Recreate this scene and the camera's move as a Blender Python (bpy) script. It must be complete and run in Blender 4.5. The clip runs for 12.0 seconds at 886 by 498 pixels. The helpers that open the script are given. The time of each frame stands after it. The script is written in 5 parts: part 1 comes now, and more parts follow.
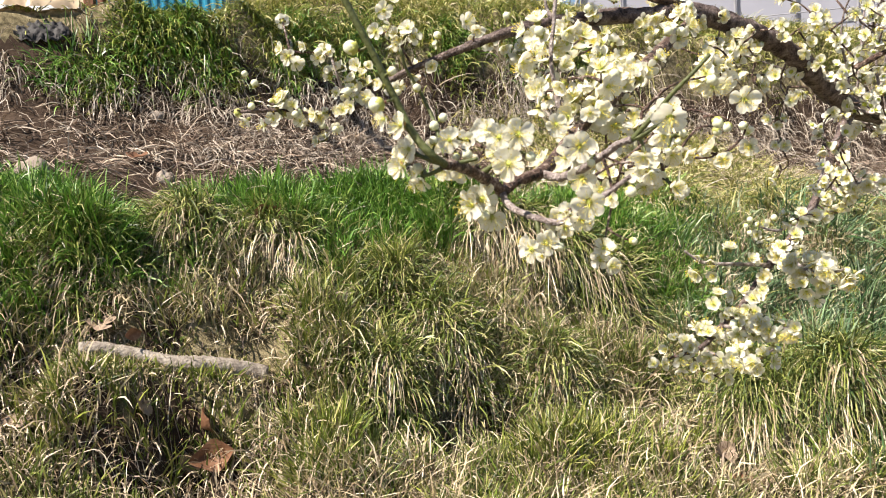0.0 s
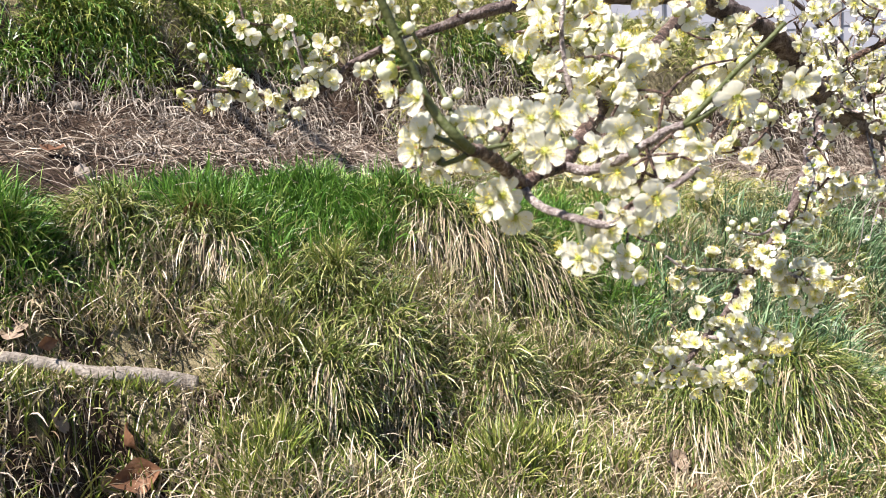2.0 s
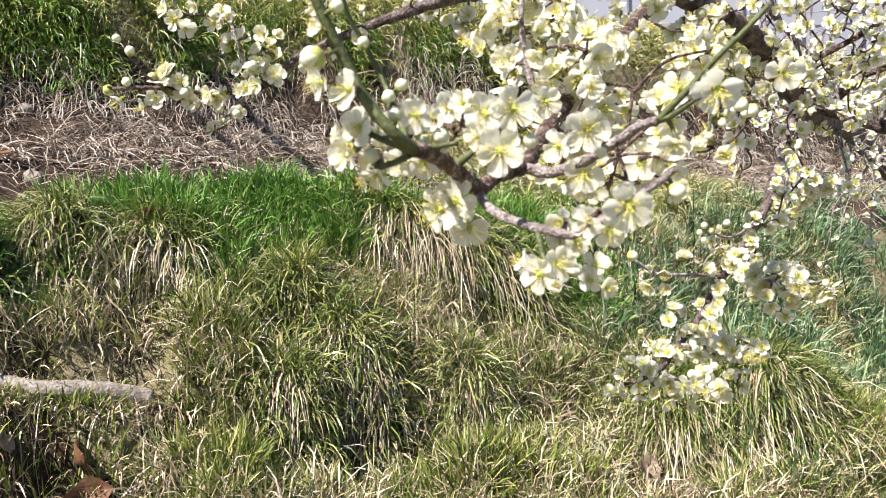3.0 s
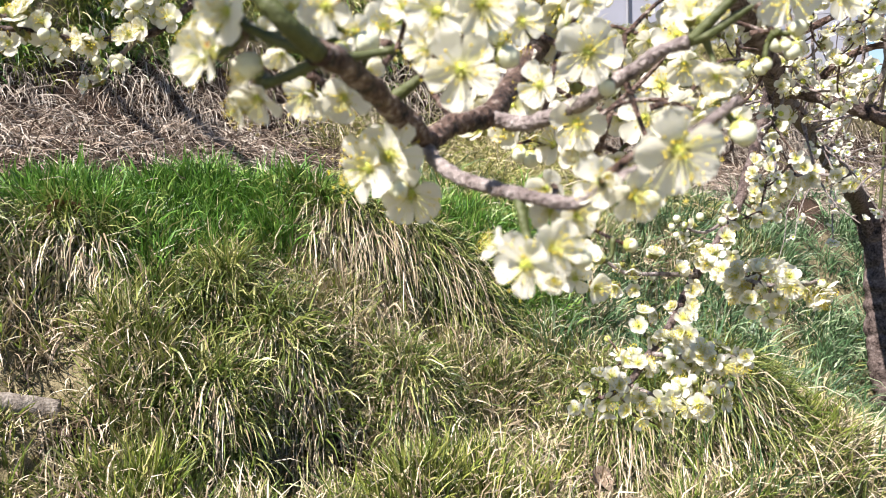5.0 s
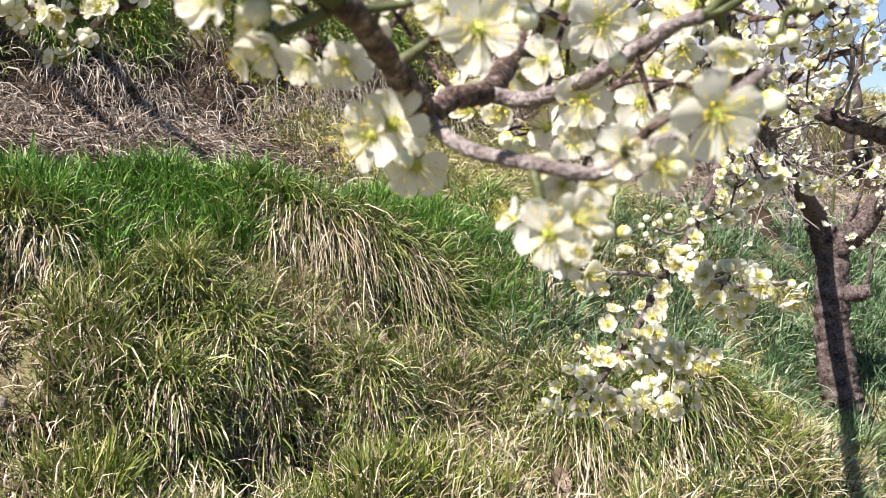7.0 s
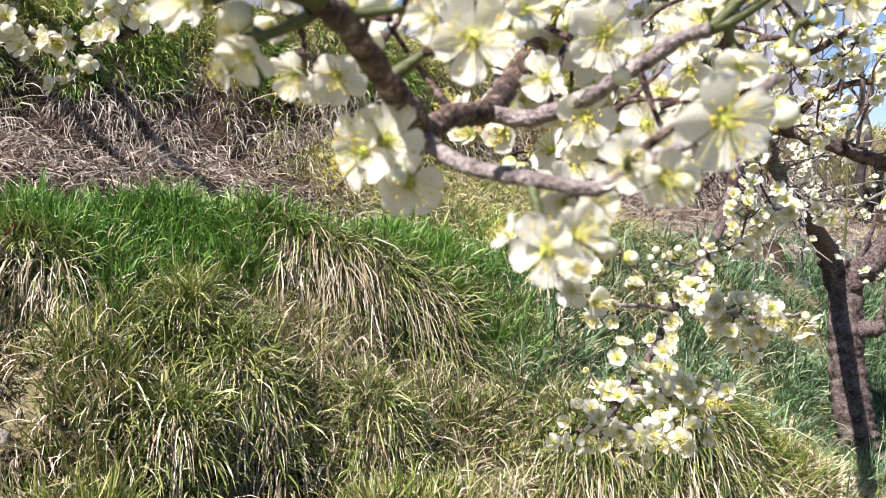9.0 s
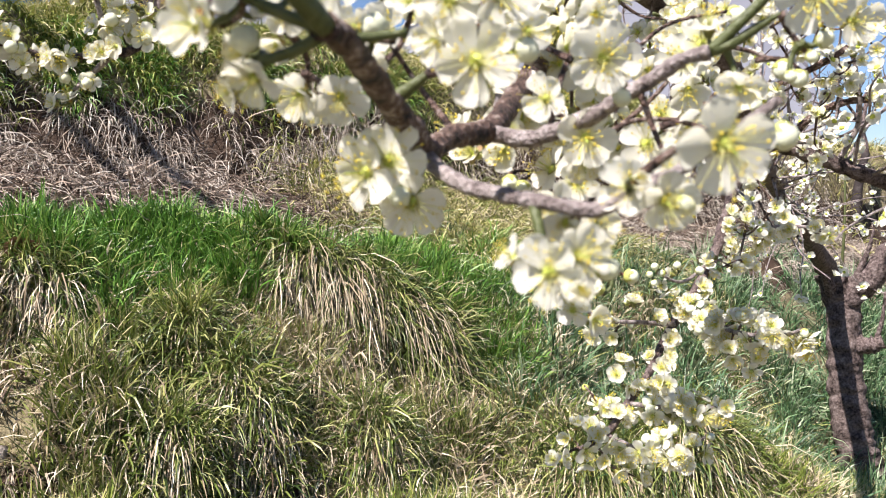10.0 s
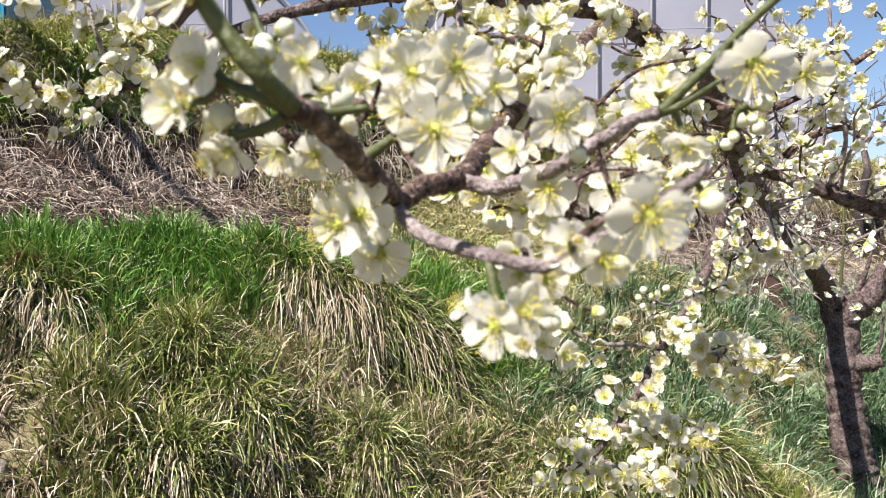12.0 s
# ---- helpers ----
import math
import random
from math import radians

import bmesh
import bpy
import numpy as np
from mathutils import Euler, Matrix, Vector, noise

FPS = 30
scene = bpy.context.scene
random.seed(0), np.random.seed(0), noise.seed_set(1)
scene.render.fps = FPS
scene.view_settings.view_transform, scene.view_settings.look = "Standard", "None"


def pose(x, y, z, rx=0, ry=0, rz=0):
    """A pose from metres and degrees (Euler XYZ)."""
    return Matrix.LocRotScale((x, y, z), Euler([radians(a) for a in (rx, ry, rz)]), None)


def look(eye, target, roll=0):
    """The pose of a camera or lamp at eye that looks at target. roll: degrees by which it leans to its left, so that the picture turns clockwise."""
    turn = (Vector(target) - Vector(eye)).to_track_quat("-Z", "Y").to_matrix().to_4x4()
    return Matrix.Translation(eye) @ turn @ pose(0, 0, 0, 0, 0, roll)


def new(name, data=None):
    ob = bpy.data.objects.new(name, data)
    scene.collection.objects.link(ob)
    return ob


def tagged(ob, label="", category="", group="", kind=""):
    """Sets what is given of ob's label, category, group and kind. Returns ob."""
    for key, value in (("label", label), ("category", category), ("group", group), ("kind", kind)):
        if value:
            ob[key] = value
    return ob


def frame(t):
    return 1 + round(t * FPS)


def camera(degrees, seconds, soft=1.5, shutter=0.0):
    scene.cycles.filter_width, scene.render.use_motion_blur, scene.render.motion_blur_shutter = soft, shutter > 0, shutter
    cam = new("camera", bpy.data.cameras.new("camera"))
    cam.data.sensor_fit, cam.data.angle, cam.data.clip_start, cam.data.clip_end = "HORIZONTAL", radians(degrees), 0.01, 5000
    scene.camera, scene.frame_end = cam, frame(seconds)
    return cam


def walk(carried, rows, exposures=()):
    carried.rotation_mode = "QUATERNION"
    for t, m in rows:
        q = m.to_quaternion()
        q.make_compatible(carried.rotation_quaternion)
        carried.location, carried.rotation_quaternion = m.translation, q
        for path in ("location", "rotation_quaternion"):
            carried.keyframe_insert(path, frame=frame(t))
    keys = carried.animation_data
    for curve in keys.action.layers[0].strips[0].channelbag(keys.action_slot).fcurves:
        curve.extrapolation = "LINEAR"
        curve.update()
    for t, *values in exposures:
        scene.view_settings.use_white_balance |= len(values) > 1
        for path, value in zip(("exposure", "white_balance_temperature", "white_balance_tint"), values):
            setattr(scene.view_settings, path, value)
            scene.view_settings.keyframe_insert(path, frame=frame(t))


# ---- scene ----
cam = camera(55.91, 12.0, 1.0)
cam.data.dof.use_dof, cam.data.dof.focus_distance, cam.data.dof.aperture_fstop = True, 1.5, 30.0
PATH = [
    (0, (0.0805, -0.2672, 1.5258), (-0.3857, 1.6665, 1.3173), -3.55),
    (0.5, (0.0639, -0.2659, 1.5306), (-0.3332, 1.6808, 1.3011), -3.45),
    (1, (0.0519, -0.2526, 1.5233), (-0.3098, 1.7011, 1.2950), -3.50),
    (1.5, (0.0341, -0.2267, 1.5188), (-0.3001, 1.7324, 1.2949), -3.38),
    (2, (0.0133, -0.1778, 1.5208), (-0.2771, 1.7892, 1.3052), -2.70),
    (2.5, (0.0158, -0.1499, 1.5230), (-0.2566, 1.8202, 1.3121), -2.86),
    (3, (0.0176, -0.1235, 1.5200), (-0.2011, 1.8528, 1.3049), -3.07),
    (3.5, (0.0174, -0.0983, 1.5147), (-0.1620, 1.8817, 1.2964), -3.24),
    (3.7, (0.0157, -0.0871, 1.5137), (-0.1386, 1.8946, 1.2925), -3.25),
    (5.3, (0.0073, 0.0128, 1.4982), (-0.0520, 2.0003, 1.2824), -1.96),
    (5.5, (0.0082, 0.0139, 1.5001), (-0.0302, 2.0023, 1.2878), -1.69),
    (6, (0.0052, 0.0051, 1.5041), (-0.0070, 1.9944, 1.2974), -1.34),
    (6.5, (0.0000, 0.0000, 1.5000), (0.0000, 1.9890, 1.2910), -1.10),
    (7, (-0.0071, 0.0146, 1.4902), (0.0154, 2.0030, 1.2761), -0.89),
    (7.2, (-0.0052, 0.0155, 1.4921), (0.0274, 2.0036, 1.2769), -0.90),
    (8.8, (-0.0030, 0.0232, 1.4849), (-0.0023, 2.0186, 1.3485), -1.13),
    (9, (-0.0030, 0.0257, 1.4850), (-0.0029, 2.0215, 1.3561), -0.90),
    (9.5, (-0.0019, 0.0288, 1.4872), (0.0043, 2.0258, 1.3780), -0.77),
    (10, (-0.0041, 0.0245, 1.4865), (0.0010, 2.0223, 1.3932), -0.79),
    (10.5, (-0.0044, 0.0169, 1.4865), (-0.0073, 2.0151, 1.4038), -0.77),
    (11, (-0.0029, 0.0170, 1.4870), (-0.0052, 2.0156, 1.4115), -0.72),
    (11.5, (0.0003, 0.0117, 1.4895), (-0.0022, 2.0105, 1.4201), -0.66),
    (12, (0.0072, 0.0056, 1.4974), (0.0038, 2.0046, 1.4356), -0.46),
]
walk(cam, [(t, look(eye, target, roll)) for t, eye, target, roll in PATH], [(0, 1.40, 6950, 14), (0.5, 1.53, 6550, 15), (3.5, 1.47, 6400, 15), (6, 1.48, 6400, 16), (7, 1.29, 6400, 16), (9, 1.38, 6250, 18), (12, 1.32, 6400, 17)])

# ---- light ----
SUN_FROM = Vector((-0.50, -0.52, 1.0)).normalized()
world = bpy.data.worlds.new("sky")
scene.world = world
world.use_nodes = True
wn = world.node_tree
sky = wn.nodes.new("ShaderNodeTexSky")
sky.sky_type = "NISHITA"
sky.sun_disc = False
sky.sun_elevation = math.asin(SUN_FROM.z)
sky.sun_rotation = math.atan2(SUN_FROM.x, SUN_FROM.y)
sky.air_density = 1.0
sky.dust_density = 0.1
sky.ozone_density = 4.0
wn.nodes["Background"].inputs["Strength"].default_value = 0.05
wn.links.new(sky.outputs["Color"], wn.nodes["Background"].inputs["Color"])
sun_data = bpy.data.lights.new("sun", "SUN")
sun_data.energy = 5.0
sun_data.angle = radians(0.6)
sun_data.color = (1.0, 0.95, 0.86)
sun = new("sun", sun_data)
sun.matrix_world = look(SUN_FROM * 30, (0, 0, 0))


# ---- materials ----
def material(name, stops, rough=0.7, scale=8.0, bump=0.2, bump_scale=60.0, island=0.0, translucent=0.0, spec=0.3, sheer=None):
    """A surface whose colour runs over stops by noise at two scales; island: share of the colour that differs from piece to piece."""
    m = bpy.data.materials.new(name)
    m.use_nodes = True
    nt = m.node_tree
    bsdf = nt.nodes["Principled BSDF"]
    ramp = nt.nodes.new("ShaderNodeValToRGB")
    els = ramp.color_ramp.elements
    while len(els) < len(stops):
        els.new(0.5)
    for i, (pos, col) in enumerate(stops):
        els[i].position, els[i].color = pos, (*col, 1)
    coord = nt.nodes.new("ShaderNodeTexCoord")
    big = nt.nodes.new("ShaderNodeTexNoise")
    big.inputs["Scale"].default_value, big.inputs["Detail"].default_value = scale, 6
    nt.links.new(coord.outputs["Object"], big.inputs["Vector"])
    fine = nt.nodes.new("ShaderNodeTexNoise")
    fine.inputs["Scale"].default_value, fine.inputs["Detail"].default_value = bump_scale, 8
    nt.links.new(coord.outputs["Object"], fine.inputs["Vector"])
    mix = nt.nodes.new("ShaderNodeMix")
    mix.inputs["Factor"].default_value = 0.4
    nt.links.new(big.outputs["Fac"], mix.inputs["A"])
    nt.links.new(fine.outputs["Fac"], mix.inputs["B"])
    value = mix.outputs["Result"]
    if island:
        geo = nt.nodes.new("ShaderNodeNewGeometry")
        mix2 = nt.nodes.new("ShaderNodeMix")
        mix2.inputs["Factor"].default_value = island
        nt.links.new(value, mix2.inputs["A"])
        nt.links.new(geo.outputs["Random Per Island"], mix2.inputs["B"])
        value = mix2.outputs["Result"]
    nt.links.new(value, ramp.inputs["Fac"])
    nt.links.new(ramp.outputs["Color"], bsdf.inputs["Base Color"])
    bsdf.inputs["Roughness"].default_value = rough
    bsdf.inputs["Specular IOR Level"].default_value = spec
    if bump:
        b = nt.nodes.new("ShaderNodeBump")
        b.inputs["Strength"].default_value, b.inputs["Distance"].default_value = bump, 0.004
        nt.links.new(fine.outputs["Fac"], b.inputs["Height"])
        nt.links.new(b.outputs["Normal"], bsdf.inputs["Normal"])
    if translucent:
        tr = nt.nodes.new("ShaderNodeBsdfTranslucent")
        if sheer:
            tr.inputs["Color"].default_value = (*sheer, 1)
        else:
            nt.links.new(ramp.outputs["Color"], tr.inputs["Color"])
        ms = nt.nodes.new("ShaderNodeMixShader")
        ms.inputs["Fac"].default_value = translucent
        nt.links.new(bsdf.outputs["BSDF"], ms.inputs[1])
        nt.links.new(tr.outputs["BSDF"], ms.inputs[2])
        nt.links.new(ms.outputs["Shader"], nt.nodes["Material Output"].inputs["Surface"])
    return m


SOIL = material("soil", [(0.25, (0.014, 0.009, 0.0065)), (0.5, (0.042, 0.028, 0.020)), (0.75, (0.115, 0.084, 0.062))], 0.95, 14, 0.9, 160, spec=0.1)
THATCH = material("thatch", [(0.32, (0.028, 0.021, 0.012)), (0.45, (0.105, 0.088, 0.050)), (0.57, (0.22, 0.185, 0.11)), (0.76, (0.38, 0.325, 0.22))], 0.9, 45, 1.0, 320, spec=0.1)
LUSH = material("lush_blade", [(0.1, (0.018, 0.055, 0.008)), (0.4, (0.066, 0.172, 0.020)), (0.72, (0.145, 0.285, 0.040)), (0.95, (0.33, 0.40, 0.12))], 0.42, 6, 0, 40, 0.8, 0.15, 0.45)
MID = material("mid_blade", [(0.1, (0.022, 0.041, 0.008)), (0.42, (0.096, 0.138, 0.024)), (0.72, (0.22, 0.245, 0.06)), (0.95, (0.47, 0.43, 0.21))], 0.45, 6, 0, 40, 0.8, 0.12, 0.42)
BLUE = material("blue_blade", [(0.1, (0.016, 0.042, 0.017)), (0.42, (0.062, 0.132, 0.050)), (0.72, (0.165, 0.25, 0.120)), (0.95, (0.40, 0.42, 0.28))], 0.45, 6, 0, 40, 0.8, 0.12, 0.42)
OLIVE = material("olive_blade", [(0.1, (0.022, 0.044, 0.008)), (0.33, (0.145, 0.225, 0.033)), (0.53, (0.275, 0.325, 0.060)), (0.64, (0.44, 0.39, 0.17)), (0.88, (0.58, 0.51, 0.32))], 0.45, 6, 0, 40, 0.8, 0.14, 0.42)
PALE_STEM = material("pale_stem", [(0.1, (0.092, 0.068, 0.052)), (0.35, (0.235, 0.192, 0.153)), (0.65, (0.40, 0.348, 0.29)), (0.9, (0.53, 0.48, 0.41))], 0.55, 6, 0, 40, 0.8, 0.1, 0.3)
FRESH = material("fresh_blade", [(0.1, (0.040, 0.062, 0.010)), (0.42, (0.125, 0.172, 0.025)), (0.72, (0.25, 0.275, 0.055)), (0.95, (0.44, 0.41, 0.15))], 0.42, 6, 0, 40, 0.8, 0.15, 0.42)
YELLOW = material("yellow_blade", [(0.1, (0.080, 0.092, 0.018)), (0.35, (0.225, 0.230, 0.052)), (0.6, (0.39, 0.355, 0.135)), (0.82, (0.54, 0.475, 0.29))], 0.45, 6, 0, 40, 0.8, 0.14, 0.42)
BROWN_BARK = material("brown_bark", [(0.40, (0.010, 0.006, 0.005)), (0.455, (0.062, 0.034, 0.025)), (0.54, (0.135, 0.083, 0.062)), (0.63, (0.36, 0.30, 0.265))], 0.65, 150, 1.0, 620, spec=0.35)
TWIG = material("twig_bark", [(0.38, (0.040, 0.029, 0.026)), (0.44, (0.150, 0.117, 0.108)), (0.54, (0.255, 0.215, 0.203)), (0.65, (0.39, 0.345, 0.33))], 0.55, 150, 0.8, 620, spec=0.4)
DULL = material("dull_blade", [(0.1, (0.020, 0.034, 0.008)), (0.33, (0.145, 0.212, 0.040)), (0.49, (0.265, 0.290, 0.078)), (0.58, (0.43, 0.37, 0.21)), (0.86, (0.59, 0.52, 0.37))], 0.45, 6, 0, 40, 0.8, 0.14, 0.42)
STRAW = material("straw", [(0.1, (0.11, 0.073, 0.043)), (0.36, (0.30, 0.232, 0.148)), (0.64, (0.47, 0.39, 0.27)), (0.92, (0.60, 0.53, 0.41))], 0.5, 6, 0, 40, 0.8, 0.08, 0.35)
LITTER = material("dead_stem", [(0.1, (0.040, 0.025, 0.018)), (0.38, (0.14, 0.098, 0.073)), (0.66, (0.285, 0.222, 0.17)), (0.92, (0.48, 0.41, 0.32))], 0.7, 6, 0, 40, 0.8, 0, 0.25)
BARK = material("plum_bark", [(0.38, (0.016, 0.010, 0.010)), (0.46, (0.072, 0.050, 0.045)), (0.55, (0.145, 0.108, 0.098)), (0.68, (0.27, 0.23, 0.215))], 0.75, 110, 1.0, 520, spec=0.3)
TRUNK = material("trunk_bark", [(0.36, (0.016, 0.011, 0.010)), (0.46, (0.072, 0.053, 0.047)), (0.58, (0.135, 0.104, 0.094)), (0.72, (0.23, 0.19, 0.175))], 0.85, 30, 1.0, 120, spec=0.2)
# Near-black because the crown's shade on the orchard trunks is put into the colour.
SHADED_BARK = material("shaded_bark", [(0.3, (0.010, 0.008, 0.008)), (0.5, (0.03, 0.024, 0.023)), (0.75, (0.07, 0.06, 0.055))], 0.9, 26, 1.0, 110, spec=0.15)
GREEN = material("green_shoot", [(0.3, (0.045, 0.052, 0.018)), (0.55, (0.080, 0.094, 0.032)), (0.8, (0.13, 0.115, 0.06))], 0.5, 120, 0.3, 500, spec=0.3)
PETAL = material("petal", [(0.2, (0.67, 0.655, 0.56)), (0.6, (0.73, 0.715, 0.635))], 0.6, 90, 0.1, 260, 0, 0.45, 0.15, (0.92, 0.90, 0.75))


def claw_tint(m, near, far, tint):
    """Petals turn yellow-green towards the claw, near the heart of the flower."""
    nt = m.node_tree
    bsdf = nt.nodes["Principled BSDF"]
    old = bsdf.inputs["Base Color"].links[0].from_socket
    coord = nt.nodes.new("ShaderNodeTexCoord")
    dist = nt.nodes.new("ShaderNodeVectorMath")
    dist.operation = "LENGTH"
    nt.links.new(coord.outputs["Object"], dist.inputs[0])
    span = nt.nodes.new("ShaderNodeMapRange")
    span.inputs["From Min"].default_value, span.inputs["From Max"].default_value = near, far
    nt.links.new(dist.outputs["Value"], span.inputs["Value"])
    mix = nt.nodes.new("ShaderNodeMix")
    mix.data_type = "RGBA"
    mix.inputs["A"].default_value = (*tint, 1)
    nt.links.new(span.outputs["Result"], mix.inputs["Factor"])
    nt.links.new(old, mix.inputs["B"])
    nt.links.new(mix.outputs["Result"], bsdf.inputs["Base Color"])


claw_tint(PETAL, 0.08, 0.34, (0.52, 0.53, 0.10))
FILAMENT = material("filament", [(0.3, (0.62, 0.60, 0.18)), (0.7, (0.74, 0.72, 0.36))], 0.5, 300, 0, 300, 0.3, 0.2)
ANTHER = material("anther", [(0.3, (0.60, 0.46, 0.03)), (0.7, (0.74, 0.60, 0.06))], 0.6, 500, 0, 500, 0.6)
HEART = material("flower_heart", [(0.3, (0.34, 0.42, 0.06)), (0.7, (0.50, 0.54, 0.10))], 0.5, 400, 0, 400)
SEPAL = material("sepal", [(0.36, (0.20, 0.25, 0.05)), (0.55, (0.25, 0.24, 0.07)), (0.72, (0.20, 0.09, 0.04))], 0.5, 160, 0.1, 400, 0.4, 0.15)
BUD_PETAL = material("bud_petal", [(0.3, (0.651, 0.678, 0.44)), (0.7, (0.757, 0.766, 0.634))], 0.5, 220, 0.1, 400, 0, 0.25)
CUP = material("bud_cup", [(0.35, (0.34, 0.38, 0.08)), (0.65, (0.52, 0.52, 0.17))], 0.5, 300, 0.1, 400, 0, 0.2)
SCALE = material("bud_scale", [(0.3, (0.07, 0.025, 0.018)), (0.7, (0.15, 0.06, 0.035))], 0.6, 300, 0.2, 500)
LOG = material("bleached_wood", [(0.3, (0.09, 0.07, 0.058)), (0.5, (0.23, 0.20, 0.17)), (0.7, (0.40, 0.36, 0.31))], 0.85, 45, 1.0, 190, spec=0.15)
LEAF = material("dead_leaf", [(0.2, (0.07, 0.030, 0.016)), (0.5, (0.155, 0.075, 0.040)), (0.8, (0.28, 0.165, 0.10))], 0.7, 30, 0.4, 120, 0, 0.15)
PALE_LEAF = material("pale_leaf", [(0.2, (0.17, 0.115, 0.08)), (0.6, (0.31, 0.235, 0.175)), (0.9, (0.44, 0.36, 0.29))], 0.7, 30, 0.4, 120, 0, 0.15)
STONE = material("stone", [(0.25, (0.13, 0.105, 0.085)), (0.5, (0.24, 0.20, 0.165)), (0.8, (0.38, 0.34, 0.29))], 0.85, 18, 0.6, 90, spec=0.2)
BAG = material("plastic_sheet", [(0.3, (0.34, 0.25, 0.16)), (0.7, (0.54, 0.44, 0.32))], 0.3, 9, 0.4, 24, 0, 0.3, 0.5)
FILM = material("greenhouse_film", [(0.3, (0.32, 0.33, 0.39)), (0.7, (0.42, 0.43, 0.50))], 0.35, 0.8, 0.15, 3, 0, 0.35, 0.5)
PIPE = material("galvanised_pipe", [(0.3, (0.20, 0.21, 0.23)), (0.7, (0.30, 0.30, 0.33))], 0.4, 4, 0.05, 20)
TEAL = material("teal_sheet", [(0.3, (0.012, 0.14, 0.24)), (0.7, (0.02, 0.22, 0.34))], 0.45, 2, 0.1, 12)
WHITE = material("white_panel", [(0.3, (0.62, 0.64, 0.66)), (0.7, (0.74, 0.75, 0.76))], 0.5, 2, 0.1, 12)
RUST = material("rusty_post", [(0.3, (0.10, 0.045, 0.025)), (0.7, (0.20, 0.09, 0.05))], 0.8, 20, 0.4, 90)
DARK = material("dark_mat", [(0.3, (0.012, 0.012, 0.014)), (0.7, (0.035, 0.033, 0.034))], 0.7, 30, 0.5, 120)


# ---- mesh helpers ----
def mesh_of(name, verts, faces, mat, smooth=True):
    me = bpy.data.meshes.new(name)
    me.from_pydata([tuple(v) for v in verts], [], [tuple(f) for f in faces])
    me.materials.append(mat)
    if smooth:
        me.polygons.foreach_set("use_smooth", [True] * len(me.polygons))
    me.update()
    return me


def piece(name, me, parent, matrix=None, label=""):
    ob = new(name, me)
    ob.parent = parent
    if matrix is not None:
        ob.matrix_basis = matrix
    return tagged(ob, label)


def thing(name, label, category, place=(0, 0, 0), group=""):
    ob = new(name)
    ob.empty_display_size = 0.05
    ob.location = place
    return tagged(ob, label, category, group)


def spline(points, per=5):
    """Points along a smooth curve through the given ones."""
    p = [Vector(q) for q in points]
    p = [2 * p[0] - p[1], *p, 2 * p[-1] - p[-2]]
    out = []
    for i in range(1, len(p) - 2):
        a, b, c, d = p[i - 1 : i + 3]
        for k in range(per):
            t = k / per
            out.append(0.5 * (2 * b + (c - a) * t + (2 * a - 5 * b + 4 * c - d) * t * t + (3 * b - a - 3 * c + d) * t**3))
    return out + [p[-2]]


def tube(points, radii, sides=10, rough=0.12, knots=0.0, per=5, seed=0):
    """Vertices and faces of a tapered, uneven stem, closed at both ends."""
    rng = random.Random(seed)
    pts = spline(points, per)
    verts, faces, n = [], [], len(pts)
    side = None
    for i, p in enumerate(pts):
        d = (pts[min(i + 1, n - 1)] - pts[max(i - 1, 0)]).normalized()
        side = (side - d * side.dot(d)).normalized() if side else d.orthogonal().normalized()
        up = d.cross(side)
        r = float(np.interp(i / (n - 1), np.linspace(0, 1, len(radii)), radii))
        swell = 1 + knots * max(0.0, noise.noise(Vector((i * 0.9 * 8 / max(per, 8), seed, 0.5))))
        for k in range(sides):
            a = 2 * math.pi * k / sides
            w = side * math.cos(a) + up * math.sin(a)
            q = p + w * r
            wob = 1 + rough * noise.noise(q * (0.9 / max(r, 0.004)) + Vector((seed, 0, 0))) + rough * 0.6 * noise.noise(q * (2.6 / max(r, 0.004)))
            verts.append(p + w * r * wob * swell)
    for i in range(n - 1):
        for k in range(sides):
            a, b = i * sides + k, i * sides + (k + 1) % sides
            faces.append((a, b, b + sides, a + sides))
    faces.append(tuple(reversed(range(sides))))
    faces.append(tuple(range((n - 1) * sides, n * sides)))
    return verts, faces


# ---- the ground ----
TURN = radians(40.0)
CT, ST = math.cos(TURN), math.sin(TURN)
STEP_N = [-40, -4, 0, 0.6, 1.0, 1.35, 1.5, 1.65, 1.8, 1.95, 2.1, 2.3, 2.6, 2.85, 3.0, 3.12, 3.3, 3.6, 6, 40]
STEP_Z = [-1.6, -1.5, -1.4, -1.0, -0.77, -0.69, -0.58, -0.44, -0.30, -0.19, -0.11, -0.02, 0.08, 0.18, 0.34, 0.60, 0.76, 0.86, 0.98, 1.1]
FINE_N = np.linspace(-10, 12, 2201)
BELL = np.exp(-0.5 * (np.arange(-12, 13) / 5.0) ** 2)
FINE_Z = np.convolve(np.pad(np.interp(FINE_N, STEP_N, STEP_Z), 12, mode="edge"), BELL / BELL.sum(), mode="valid")


def wave(x, y, k, seed):
    r = np.random.RandomState(seed)
    out = 0
    for _ in range(5):
        a, p, kk = r.uniform(0, 6.283), r.uniform(0, 6.283), k * r.uniform(0.6, 1.5)
        out = out + np.sin((x * np.cos(a) + y * np.sin(a)) * kk + p)
    return out / 5


def along(x, y):
    return x * CT + y * ST, -x * ST + y * CT


